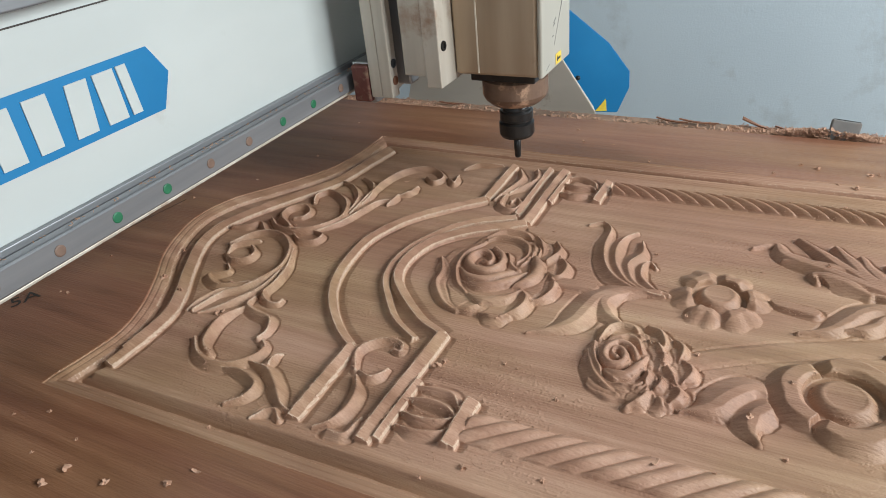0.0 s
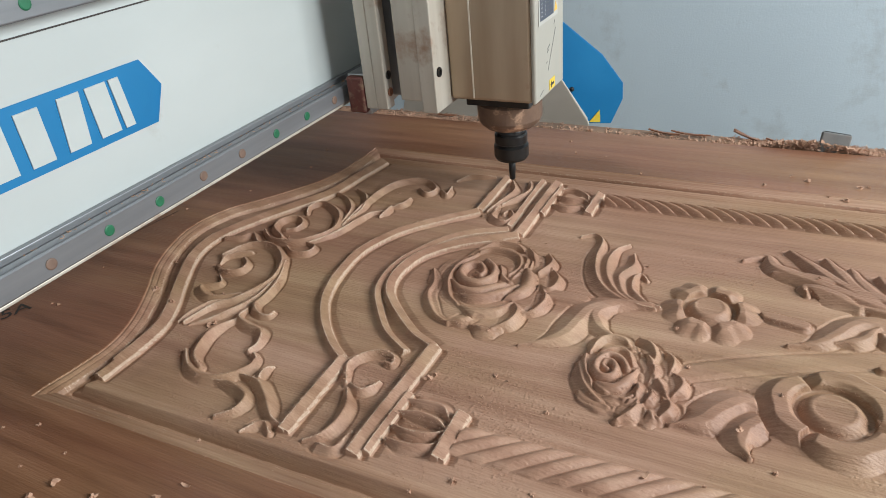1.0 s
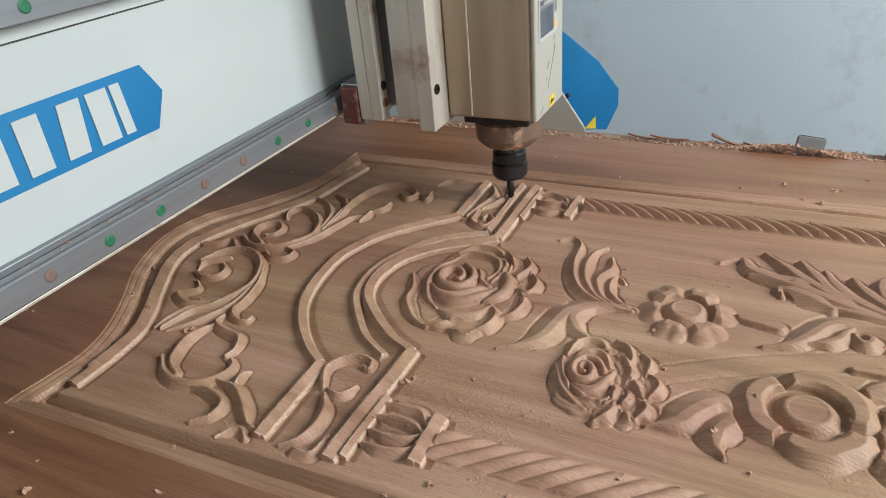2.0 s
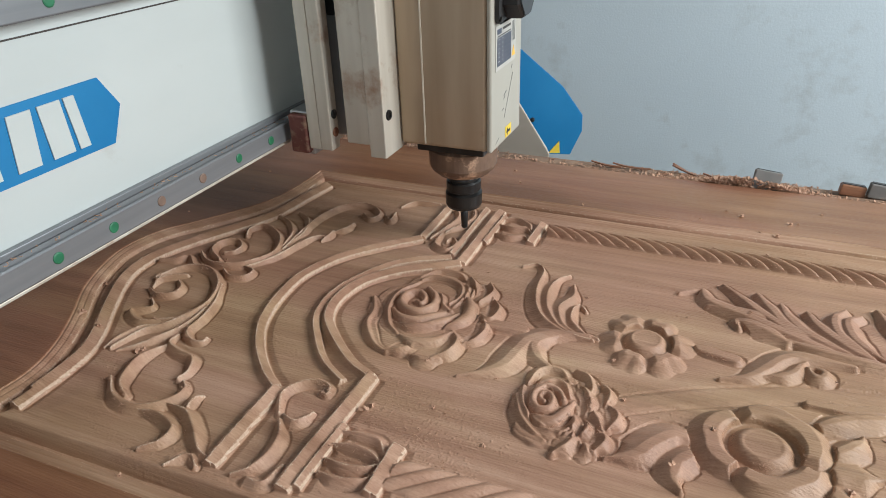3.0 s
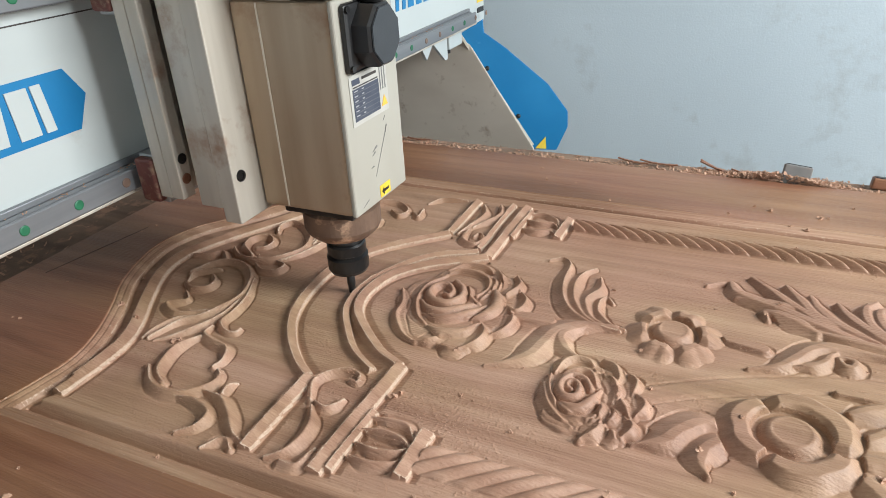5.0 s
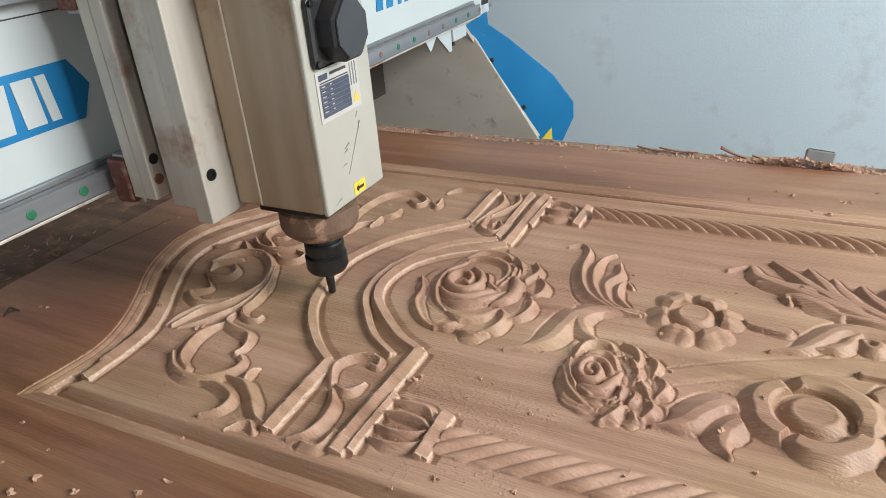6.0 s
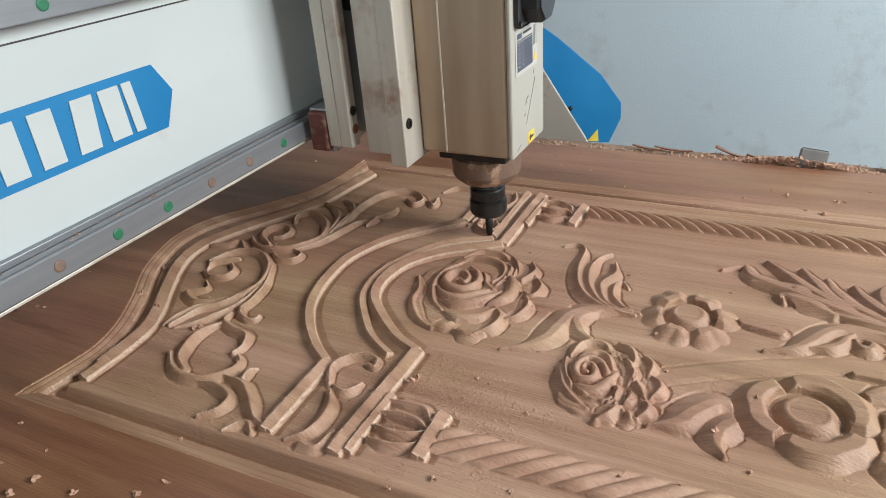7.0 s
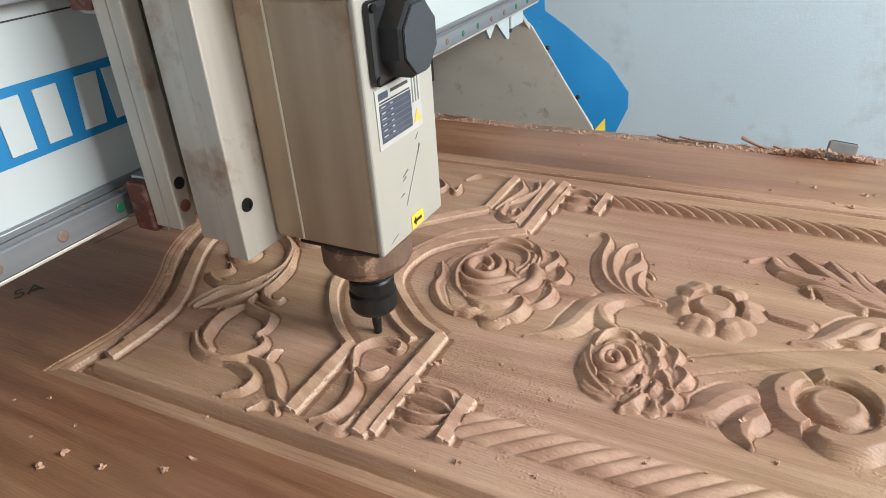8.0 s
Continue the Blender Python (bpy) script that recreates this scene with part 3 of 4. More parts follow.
stroke("curled_leaf", "flat", 12, 6, (1, .8), 1, [(366, 11), (402, 13)])
stroke("long_leaf", "cap", 14, 10, (.2, .4), -1, [(545, 143), (568, 158), (580, 137), (623, 117), (661, 98), (711, 76)])
stroke("long_leaf", "cap", 11.9, 10, (.5, .3), -1, [(592, 174), (611, 155), (632, 131), (672, 96), (701, 82)])
stroke("long_leaf", "cap", 13, 10, (.5, .3), -1, [(628, 167), (642, 142), (661, 111), (697, 91)])
stroke("long_leaf", "cap", 13, 10, (.5, .3), -1, [(652, 153), (660, 130), (679, 104), (714, 82)])
stroke("long_leaf", "cap", 13, 10, (.5, .3), -1, [(678, 146), (689, 123), (712, 96), (733, 79)])
stroke("long_leaf", "cap", 11.9, 10, (.5, .3), -1, [(714, 162), (704, 146), (705, 119), (717, 98), (737, 77)])
stroke("long_leaf", "cap", 11.9, 10, (.5, .3), -1, [(728, 155), (716, 142), (718, 117), (727, 99), (744, 81)])
stroke("long_leaf", "cap", 13, 10, (.3, .5), 1, [(611, 94), (610, 105), (634, 97), (657, 82)])
stroke("long_leaf", "cap", 10.8, 10, (.5, .5), -1, [(657, 86), (691, 79), (725, 74), (758, 72)])
stroke("long_leaf", "cap", 10.8, 10, (.5, .5), -1, [(746, 174), (756, 146), (768, 119), (784, 96)])
stroke("long_leaf", "cap", 13, 10, (.3, .3), -1, [(577, 126), (617, 126), (650, 118)])
stroke("small_leaf", "cap", 13, 9, (.2, .4), -1, [(598, 1), (622, 13), (637, 32), (652, 54), (673, 64), (715, 63)])
stroke("small_leaf", "cap", 9, 9, (.3, .4), -1, [(637, 17), (658, 29), (667, 46), (673, 54)])
stroke("small_leaf", "cap", 8, 9, (.5, .5), 1, [(674, 45), (679, 33), (687, 32), (690, 42), (683, 47), (676, 46)])
stroke("small_leaf", "flat", 11, 5, (.8, 1), 1, [(576, 44), (610, 37)])
stroke("rose", "flute", 9.8, 8, (.4, .4), -1, [(254, 75), (270, 95), (295, 97), (311, 85)])
stroke("rose", "flute", 9.8, 7, (.4, .4), -1, [(221, 18), (237, -10), (242, -35), (263, -62), (282, -72)])
stroke("rose", "flute", 9.8, 8, (.4, .4), 1, [(308, -69), (324, -74), (338, -65)])
stroke("rose", "flute", 11, 8, (.3, .4), 1, [(309, -44), (297, -61), (281, -71)])
stroke("rose", "flute", 13.4, 10, (.5, .4), 1, [(331, -18), (342, -34), (341, -51), (330, -66)])
stroke("rose", "round", 11, 10, (.4, .4), 1, [(283, -44), (301, -50), (322, -41), (332, -22)])
stroke("rose", "flute", 11, 9, (.5, .4), 1, [(353, 17), (363, -5), (359, -24), (351, -32)])
stroke("rose", "flute", 11, 9, (.5, .4), 1, [(351, 58), (364, 37), (362, 17), (350, 21), (346, 5)])
stroke("rose", "flute", 11, 9, (.5, .4), 1, [(337, 88), (346, 68), (339, 44), (338, 24)])
stroke("rose", "flute", 11, 9, (.5, .4), 1, [(311, 93), (323, 72), (325, 47)])
stroke("rose", "flute", 11, 10, (.4, .4), 1, [(304, 72), (317, 65), (320, 46), (316, 26)])
stroke("rose", "round", 12.2, 11, (.4, .4), 1, [(316, -17), (330, -8), (338, 10), (336, 28), (322, 53)])
stroke("rose", "flute", 11, 10, (.4, .4), -1, [(253, 55), (267, 75), (289, 78), (311, 68), (318, 47), (310, 29)])
stroke("rose", "flute", 11, 10, (.4, .5), 1, [(258, 59), (246, 34), (247, 1), (261, -29), (278, -43)])
stroke("rose", "round", 11, 11, (.4, .4), 1, [(269, -23), (287, -29), (304, -21), (317, -6), (328, 12)])
stroke("rose", "round", 9.8, 11, (.4, .4), 1, [(255, -2), (271, -16), (289, -16), (303, -2), (319, 15)])
stroke("rose", "flute", 9.8, 11, (.5, .4), 1, [(279, 46), (294, 38), (302, 22), (318, 14)])
stroke("rose", "round", 8.5, 12, (.6, .8), 1, [(275, 18), (282, 15), (282, 26), (270, 37), (259, 30), (258, 13), (269, 1), (286, 0), (296, 17), (290, 35), (277, 47)])
stroke("rose_beside_rope", "flute", 12.2, 9, (.4, .4), 1, [(493, -130), (502, -138), (510, -139)])
stroke("rose_beside_rope", "flute", 12.2, 9, (.4, .4), 1, [(506, -112), (513, -122), (509, -135)])
stroke("rose_beside_rope", "flute", 11, 10, (.4, .4), 1, [(491, -102), (496, -114), (492, -126)])
stroke("rose_beside_rope", "flute", 13.4, 10, (.4, .4), 1, [(487, -120), (486, -135), (477, -150)])
stroke("rose_beside_rope", "flute", 12.2, 10, (.4, .4), 1, [(475, -98), (484, -109), (480, -123), (470, -125)])
stroke("rose_beside_rope", "flute", 11, 10, (.4, .4), 1, [(490, -84), (501, -99), (510, -110)])
stroke("rose_beside_rope", "flute", 11, 10, (.4, .4), 1, [(471, -57), (484, -66), (492, -80), (492, -96)])
stroke("rose_beside_rope", "flute", 11, 9, (.5, .4), 1, [(509, -77), (518, -90), (514, -106)])
stroke("rose_beside_rope", "flute", 11, 9, (.5, .4), 1, [(493, -49), (505, -60), (506, -78)])
stroke("rose_beside_rope", "flute", 11, 9, (.5, .4), 1, [(471, -37), (482, -44), (489, -59), (489, -71)])
stroke("rose_beside_rope", "flute", 11, 10, (.4, .4), -1, [(432, -71), (435, -52), (446, -42), (460, -43), (469, -56)])
stroke("rose_beside_rope", "flute", 9.8, 8, (.4, .4), 1, [(426, -89), (435, -113), (448, -129), (466, -139)])
stroke("rose_beside_rope", "flute", 11, 10, (.4, .4), 1, [(429, -76), (433, -97), (443, -115), (455, -124), (469, -128), (481, -120)])
stroke("rose_beside_rope", "round", 9.8, 11, (.4, .4), 1, [(446, -106), (456, -117), (468, -115), (475, -102), (479, -85)])
stroke("rose_beside_rope", "flute", 9.8, 11, (.4, .4), -1, [(439, -86), (443, -71), (456, -60), (468, -63), (475, -78)])
stroke("rose_beside_rope", "round", 7.3, 12, (.7, .8), 1, [(455, -95), (450, -92), (450, -85), (456, -83), (462, -92), (461, -103), (452, -106), (445, -99), (444, -86), (452, -74), (464, -77), (471, -88)])
stroke("wavy_leaf", "cap", 17, 10, (.1, .4), -1, [(518, -139), (540, -125), (551, -107), (568, -90), (593, -91)])
stroke("wavy_leaf", "cap", 15, 10, (.2, .4), -1, [(580, -152), (572, -140), (572, -124), (583, -109), (601, -103)])
stroke("stem", "flat", 14, 1.3, (1, 1), 1, [(516, -68), (566, -39), (628, -11), (684, 9), (752, 23)])
stroke("stem", "flat", 9, 6, (.7, 1), 1, [(674, -8), (706, -4), (759, 13)])
stroke("stem", "cap", 12, 9, (.3, .5), 1, [(669, -41), (682, -37), (709, -20), (749, -3)])
stroke("stem", "cap", 12, 9, (.5, .3), 1, [(681, -75), (698, -64), (712, -48), (715, -38)])
stroke("stem", "cap", 16, 9, (.4, .2), -1, [(676, -97), (696, -88), (712, -86), (726, -84)])
stroke("stem", "cap", 16, 9, (.4, .2), -1, [(680, -103), (695, -115), (705, -126), (723, -132)])

rope("near_rope", -218.5, 0.045, 362, 18, 5.8, 23, -1.25, 0.5, 0.14)
rope("far_rope", 236.0, 0.012, 366, 11, 13.5, 18.0, 2.7, 0.74, 0.02)
flower("flower", 525, 34, 50, 55, 6, 12, 8.4)
crescent_flower("large_flower", 637, -81, 58, 61, 9.4)

# soften the cutter's corners, then add its fine chatter
soft = relief.copy()
for k in range(1):
    soft = (soft * 9 + np.roll(soft, 1, 0) + np.roll(soft, -1, 0) + np.roll(soft, 1, 1) + np.roll(soft, -1, 1)) / 13
relief = np.where(inset > -1, soft, relief)
BLOOMS = np.isin(owner, [MOTIFS[m] for m in ("rose", "rose_beside_rope", "flower", "large_flower", "wavy_leaf", "curled_leaf", "small_leaf", "long_leaf", "stem", "leaf_spray", "near_rope")])
ROSES = np.isin(owner, [MOTIFS["rose"], MOTIFS["rose_beside_rope"]])
for k in range(2):
    soft = (relief * 4 + np.roll(relief, 1, 0) + np.roll(relief, -1, 0) + np.roll(relief, 1, 1) + np.roll(relief, -1, 1)) / 8
    relief = np.where(ROSES if k else BLOOMS, soft, relief)
relief += 0.03 * rough_noise * (owner > 0)
# torn grain: short raised fibres in patches of the ground, burrs along the arrises
tear = np.random.default_rng(8)
torn = np.sin(gx * 0.017 + 2) * np.cos(gy * 0.031 - 1) + 0.6 * np.sin(gx * 0.05 + gy * 0.13) + 0.9 * np.exp(-((gx - 330) / 130) ** 2 - ((gy + 180) / 100) ** 2)
spike = (tear.random(gx.shape) < 0.055) * tear.uniform(0.25, 0.85, gx.shape) * smooth(torn, 0.15, 0.9) * (inset > 5) * (owner == 0)
relief += spike + 0.6 * np.roll(spike, 1, 0)
drop = relief - np.minimum(np.minimum(np.roll(relief, 1, 0), np.roll(relief, -1, 0)), np.minimum(np.roll(relief, 1, 1), np.roll(relief, -1, 1)))
relief += (drop > 1.2) * (owner > 0) * ~BLOOMS * (tear.random(gx.shape) < 0.06) * tear.uniform(0.2, 0.8, gx.shape)


wide = relief.copy()
for k in range(3):
    wide = (wide + np.roll(wide, 1, 0) + np.roll(wide, -1, 0) + np.roll(wide, 1, 1) + np.roll(wide, -1, 1)) / 5
sharp = (relief - wide) > 0.30 + 0.35 * tear.random(gx.shape) - 0.16 * np.sin(gx * 0.11 + 1) * np.sin(gy * 0.09 + gx * 0.04)
sharp &= (owner > 0) & (inset > -8) & ~np.isin(owner, [MOTIFS[m] for m in ("rose", "rose_beside_rope", "flower", "large_flower", "wavy_leaf", "small_leaf", "curled_leaf", "stem", "long_leaf", "near_rope", "far_rope")])
relief += sharp * tear.uniform(-0.05, 0.35, gx.shape) * ~BLOOMS
RAW = textured("raw_torn_fibre", (0.47, 0.325, 0.23), (0.64, 0.475, 0.355), (300, 300, 300), (0.75, 0.95), bump=0.8, fine=900, dist=0.0008)


def skin(name, mask, mat, parent, label="", kind=""):
    """The carved surface of the cells in mask as one mesh."""
    ii, jj = np.nonzero(mask)
    ny = gx.shape[1]
    corner = np.stack([ii * ny + jj, (ii + 1) * ny + jj, (ii + 1) * ny + jj + 1, ii * ny + jj + 1], 1)
    used, faces = np.unique(corner, return_inverse=True)
    faces = faces.reshape(-1, 4)
    co = np.stack([gx.ravel()[used], gy.ravel()[used], relief.ravel()[used]], 1) * 0.001
    me = bpy.data.meshes.new(name)
    me.vertices.add(len(co)), me.loops.add(faces.size), me.polygons.add(len(faces))
    me.vertices.foreach_set("co", co.astype(np.float32).ravel())
    me.loops.foreach_set("vertex_index", faces.astype(np.int32).ravel())
    me.polygons.foreach_set("loop_start", np.arange(0, faces.size, 4, dtype=np.int32))
    me.polygons.foreach_set("use_smooth", np.ones(len(faces), bool))
    me.update(calc_edges=True)
    me.materials.append(mat)
    if mat is CARVED:
        me.materials.append(RAW)
        me.polygons.foreach_set("material_index", sharp[ii, jj].astype(np.int32))
    ob = new(name, me)
    ob.parent = parent
    return tagged(ob, label, kind=kind)


panel = thing("carved_panel", "brown hardwood panel, half carved with roses and scrolls", "carved panel")
LABELS = {"rose": "large full-blown carved rose", "rose_beside_rope": "smaller carved rose", "flower": "six-petalled open carved flower",
          "large_flower": "thick-petalled carved flower with flat tops", "near_rope": "twisted rope border", "far_rope": "twisted rope border"}
NAMES = {"near_pilaster": "pilaster", "far_pilaster": "pilaster", "far_baluster": "baluster", "near_scroll": "scrollwork", "far_scroll": "scrollwork",
         "near_rope": "rope_border", "far_rope": "rope_border", "rose_beside_rope": "rose", "near_edge_moulding": "edge_moulding", "far_edge_moulding": "edge_moulding"}
cell = owner[:-1, :-1]
cell_in = inset[:-1, :-1]
for motif, ident in MOTIFS.items():
    skin(NAMES.get(motif, motif), cell == ident, CARVED, panel, LABELS.get(motif, ""))
skin("carved_ground", (cell == 0) & (cell_in >= -1.5), CARVED, panel, "sunken ground with router marks")
skin("uncarved_border", (cell == 0) & (cell_in < -1.5), PLANED, panel, "smooth uncarved board surface")
XL, XR, YN, YF = -0.262, 1.30, -0.95, 0.466


def margin(name, x0, x1, y0, y1):
    part(name, box(x0, x1, y0, y1, -0.036, 0.0), PLANED, panel)


margin("board", XL, X0 / 1000, YN, YF)
margin("board", X1 / 1000, XR, YN, YF)
margin("board", X0 / 1000, X1 / 1000, YN, Y0 / 1000)
margin("board", X0 / 1000, X1 / 1000, Y1 / 1000, YF)
part("core", box(X0 / 1000, X1 / 1000, Y0 / 1000, Y1 / 1000, -0.036, -0.020), PLANED, panel)


# ---- gantry ----
def bar_letter(parent, x, y, z, w, h, lean, mat, name="lettering_bar", d=0.0012):
    """A leaning plain block that stands for one character, on a face that looks along +x."""
    part(name, prism([(y, z), (y + w, z), (y + w + lean, z + h), (y + lean, z + h)], x, x + d, "x"), mat, parent)


gantry = thing("router_gantry", "white router gantry with blue arrow and steel rails", "machine gantry")
part("beam", box(-0.24, -0.021, -1.145, 0.950, 0.128, 0.400, 0.004), WHITE, gantry, "white enamelled box beam")
part("panel_seam", box(-0.0212, -0.0203, -1.0, 0.949, 0.3215, 0.3228), PENCIL, gantry, "thin dusty seam")
part("arrow_emblem", prism([(-1.0, 0.2145), (-0.133, 0.2145), (-0.117, 0.247), (-0.135, 0.2755), (-1.0, 0.2755)], -0.0208, -0.0198, "x"), BLUE, gantry, "blue painted arrow")
for y, w, lean in ((-0.1705, 0.011, -0.004), (-0.198, 0.022, -0.002), (-0.232, 0.022, 0.004), (-0.268, 0.022, 0.0), (-0.302, 0.022, 0.0), (-0.336, 0.022, 0.0)):
    bar_letter(gantry, -0.0197, y, 0.222, w, 0.046, lean, WHITE)
for y, w in ((0.46, 0.022), (0.495, 0.022), (0.535, 0.012), (0.56, 0.012), (0.582, 0.022), (0.614, 0.022), (0.646, 0.022)):
    bar_letter(gantry, -0.0208, y, 0.215, w, 0.052, 0.006, BLUE)
for k in range(9):
    bar_letter(gantry, -0.0208, 0.906, 0.150 + 0.022 * k, 0.036, 0.011, 0.0, YELLOW if k % 2 else BLACK, "hazard_stripe")


def rail(z):
    """A profiled linear rail with its bolt plugs on the 60 mm pitch."""
    prof = [(-0.0205, z - 0.0115), (-0.0205, z + 0.0115), (-0.013, z + 0.0115), (-0.010, z + 0.0085), (-0.006, z + 0.0085), (-0.003, z + 0.0115), (-0.0012, z + 0.0115), (0, z + 0.010),
            (0, z - 0.010), (-0.0012, z - 0.0115), (-0.003, z - 0.0115), (-0.006, z - 0.0085), (-0.010, z - 0.0085), (-0.013, z - 0.0115)]
    ob = part("linear_rail", prism(prof, -1.0, 0.852, "y"), RAILSTEEL, gantry, "ground steel linear rail")
    kinds = (BROWN, GREEN, GREEN, BROWN)
    for k in range(29):
        y = -0.236 - 0.0602 * 9 + 0.0602 * k
        part("bolt_plug", lathe([(0.0052, 0.0), (0.0052, 0.0006), (0.004, 0.0011)], "x", (0, y, z), 16), kinds[k % 4], ob)
    return ob


rail(0.151)
rail(0.347)
part("rail_lip", box(-0.03, -0.003, -1.0, 0.86, 0.1350, 0.1385, 0.001), ALUMINIUM, gantry, "thin rail seat edge")
# Narrow strip in the rail's colour, just above the lower rail.
part("rail_top_strip", box(-0.0208, -0.0140, -1.0, 0.852, 0.1627, 0.1690, 0.0008), RAILSTEEL, gantry, "narrow grey strip along the beam above the rail")
bracket = part("end_bracket", box(-0.060, -0.024, 0.760, 0.826, 0.100, 0.1275, 0.002), WHITE, gantry, "small white end stop")
part("bolt", lathe([(0.006, 0.090), (0.006, 0.0998)], "z", (-0.036, 0.775, 0), 14), BLACK, bracket)
part("gusset", prism([(0.640, 0.127), (0.690, 0.127), (0.660, 0.101)], -0.034, -0.028, "x"), WHITE, gantry)
part("gusset", prism([(0.690, 0.127), (0.757, 0.127), (0.757, 0.082), (0.745, 0.082)], -0.034, -0.028, "x"), WHITE, gantry)
for y0 in (0.854, -1.14):
    leg = part("side_leg", prism([(-0.044, 0.1278), (0.130, -0.135), (0.130, -0.34), (-0.40, -0.34), (-0.33, -0.10), (-0.26, 0.1278)], y0, y0 + 0.006, "y", 0.001), GREYPANEL, gantry, "dusty pale sheet-metal side leg")
    # folded cover: a plate that turns back towards the rear of the leg
    def slanted(outline, lo, hi):
        bm = prism(outline, lo, hi, "y")
        for v in bm.verts:
            v.co.y += y0 - 0.008 + 0.6 * (v.co.x + 0.037)
        return bm

    cover = part("leg_cover", slanted([(-0.036, 0.117), (0.005, 0.143), (0.007, 0.115), (0.048, 0.078), (0.132, -0.011), (0.174, -0.08), (0.175, -0.118), (0.153, -0.173), (0.102, -0.166)], 0.0, 0.004), BLUE, gantry, "blue folded leg cover")
    part("cover_trim", slanted([(-0.040, 0.116), (-0.036, 0.118), (0.1065, -0.1545), (0.1025, -0.1555)], -0.0022, -0.0004), SEAMPAINT, cover, "thin worn pale edge")
    for x, z in ((0.013, 0.036), (0.074, -0.081)):
        bm = bmesh.new()
        bmesh.ops.create_uvsphere(bm, u_segments=12, v_segments=8, radius=0.0055, matrix=Matrix.Translation((x, y0 - 0.009 + 0.6 * (x + 0.037), z)))
        part("screw", bm, BLACK, cover, smooth=True)
    part("warning_sticker", slanted([(0.109, -0.164), (0.132, -0.167), (0.13, -0.137)], -0.0016, -0.0004), YELLOW, cover)
# Added block; the shade behind the beam is put into its dark colour.
part("brace", box(-0.32, -0.262, 0.70, 0.85, -0.05, 0.126, 0.004), DARK, gantry, "brace behind the beam, shade put into its dark colour")

# ---- carriage ----
car = thing("spindle_carriage", "dusty aluminium carriage plate on the gantry rails", "machine carriage")
part("back_plate", box(0.034, 0.050, -0.098, 0.098, 0.135, 0.56, 0.0015), ALUMINIUM, car, "dusty pale aluminium plate")
for s in (-1, 1):
    y0, y1 = sorted((s * 0.098, s * 0.080))
    part("side_flange", box(0.0503, 0.066, y0, y1, 0.135, 0.56, 0.0015), ALUMINIUM, car)
    y0, y1 = sorted((s * 0.062, s * 0.040))
    zr = part("vertical_rail", box(0.0503, 0.074, y0, y1, 0.142, 0.56, 0.003), STEEL, car, "steel vertical rail")
    part("rail_block", box(0.056, 0.090, *sorted((s * 0.067, s * 0.035)), 0.285, 0.40, 0.003), BLACK, car, "dark green-black bearing block")
    for z in (0.150, 0.346):
        blk = part("bearing_block", box(0.003, 0.0335, *sorted((s * 0.088, s * 0.02)), z - 0.027, z + 0.027, 0.002), STEEL, car)
        part("end_cap", box(0.008, 0.033, *sorted((s * 0.100, s * 0.0885)), z - 0.022, z + 0.026, 0.003), RED, blk, "dusty dark red end cap")
    for z, m in ((0.178, BLACK), (0.156, RUST), (0.40, BLACK)):
        part("bolt", lathe([(0.0056, 0.0661), (0.0056, 0.0672), (0.003, 0.0672), (0.003, 0.0665)], "x", (0, s * 0.0885, z), 18), m, car)
part("ball_screw", lathe([(0.009, 0.14), (0.009, 0.56)], "z", (0.075, 0.0, 0.0), 20), STEEL, car)

# ---- spindle ----
sp = thing("router_spindle", "tan dusty square router spindle with black collet", "spindle motor")
zplate = part("mounting_plate", box(-0.078, -0.057, -0.096, 0.096, 0.1245, 0.60, 0.0015), ALUMINIUM, sp, "dusty aluminium mounting plate")
part("slide_block", box(-0.102, -0.0783, -0.072, -0.030, 0.150, 0.58, 0.003), ALUMINIUM, sp)
for s in (-1, 1):
    part("slide_side", box(-0.109, -0.0783, *sorted((s * 0.094, s * 0.076)), 0.138, 0.58, 0.002), ALUMINIUM, sp, "pale slide side strip")
part("slide_block", box(-0.102, -0.0783, 0.030, 0.072, 0.150, 0.58, 0.003), ALUMINIUM, sp)
for s in (-1, 1):
    for z in (0.174, 0.40):
        part("socket_bolt", lathe([(0.0062, -0.0569), (0.0062, -0.0560), (0.0058, -0.0552), (0.0032, -0.0552), (0.0030, -0.0565)], "x", (0, s * 0.084, z), 20), OXIDE, zplate)
body = part("housing", box(-0.0565, 0.0519, -0.0565, 0.0480, 0.131, 0.338, 0.004, seg=3), BODY, sp, "brushed tan-stained square housing")
part("housing_cap", box(-0.058, 0.058, -0.058, 0.0495, 0.3385, 0.349, 0.004), OXIDE, body, "dark top flange")
part("fan_cowl", box(-0.0565, 0.0565, -0.0565, 0.0480, 0.3495, 0.50, 0.006), BODY, body)
part("front_cover", box(0.0521, 0.0580, -0.0572, 0.0487, 0.1305, 0.338, 0.0026, seg=3), FACE, body, "pale painted front face")
part("bright_seam", box(-0.0254, -0.0234, -0.0576, -0.0566, 0.134, 0.336, 0.0004), SEAMPAINT, body, "bright seam line")
part("bottom_plate", box(-0.043, 0.043, -0.043, 0.043, 0.119, 0.1305, 0.002), OXIDE, sp, "black base plate")
part("nose", lathe([(0.036, 0.1188), (0.043, 0.115), (0.043, 0.094), (0.040, 0.088), (0.033, 0.0815), (0.026, 0.080)], "z", seg=48), RUSTY, sp, "dust-caked bearing nose")
part("shaft", lathe([(0.0185, 0.081), (0.0185, 0.060)], "z"), OXIDE, sp, smooth=True)
nut = part("collet_nut", lathe([(0.0205, 0.0700), (0.0222, 0.0680), (0.0222, 0.0575), (0.0198, 0.0560), (0.0198, 0.0545), (0.0236, 0.0525), (0.0236, 0.0375), (0.0215, 0.0335), (0.0085, 0.0325)], "z", seg=48), OXIDE, sp, "black collet nut")
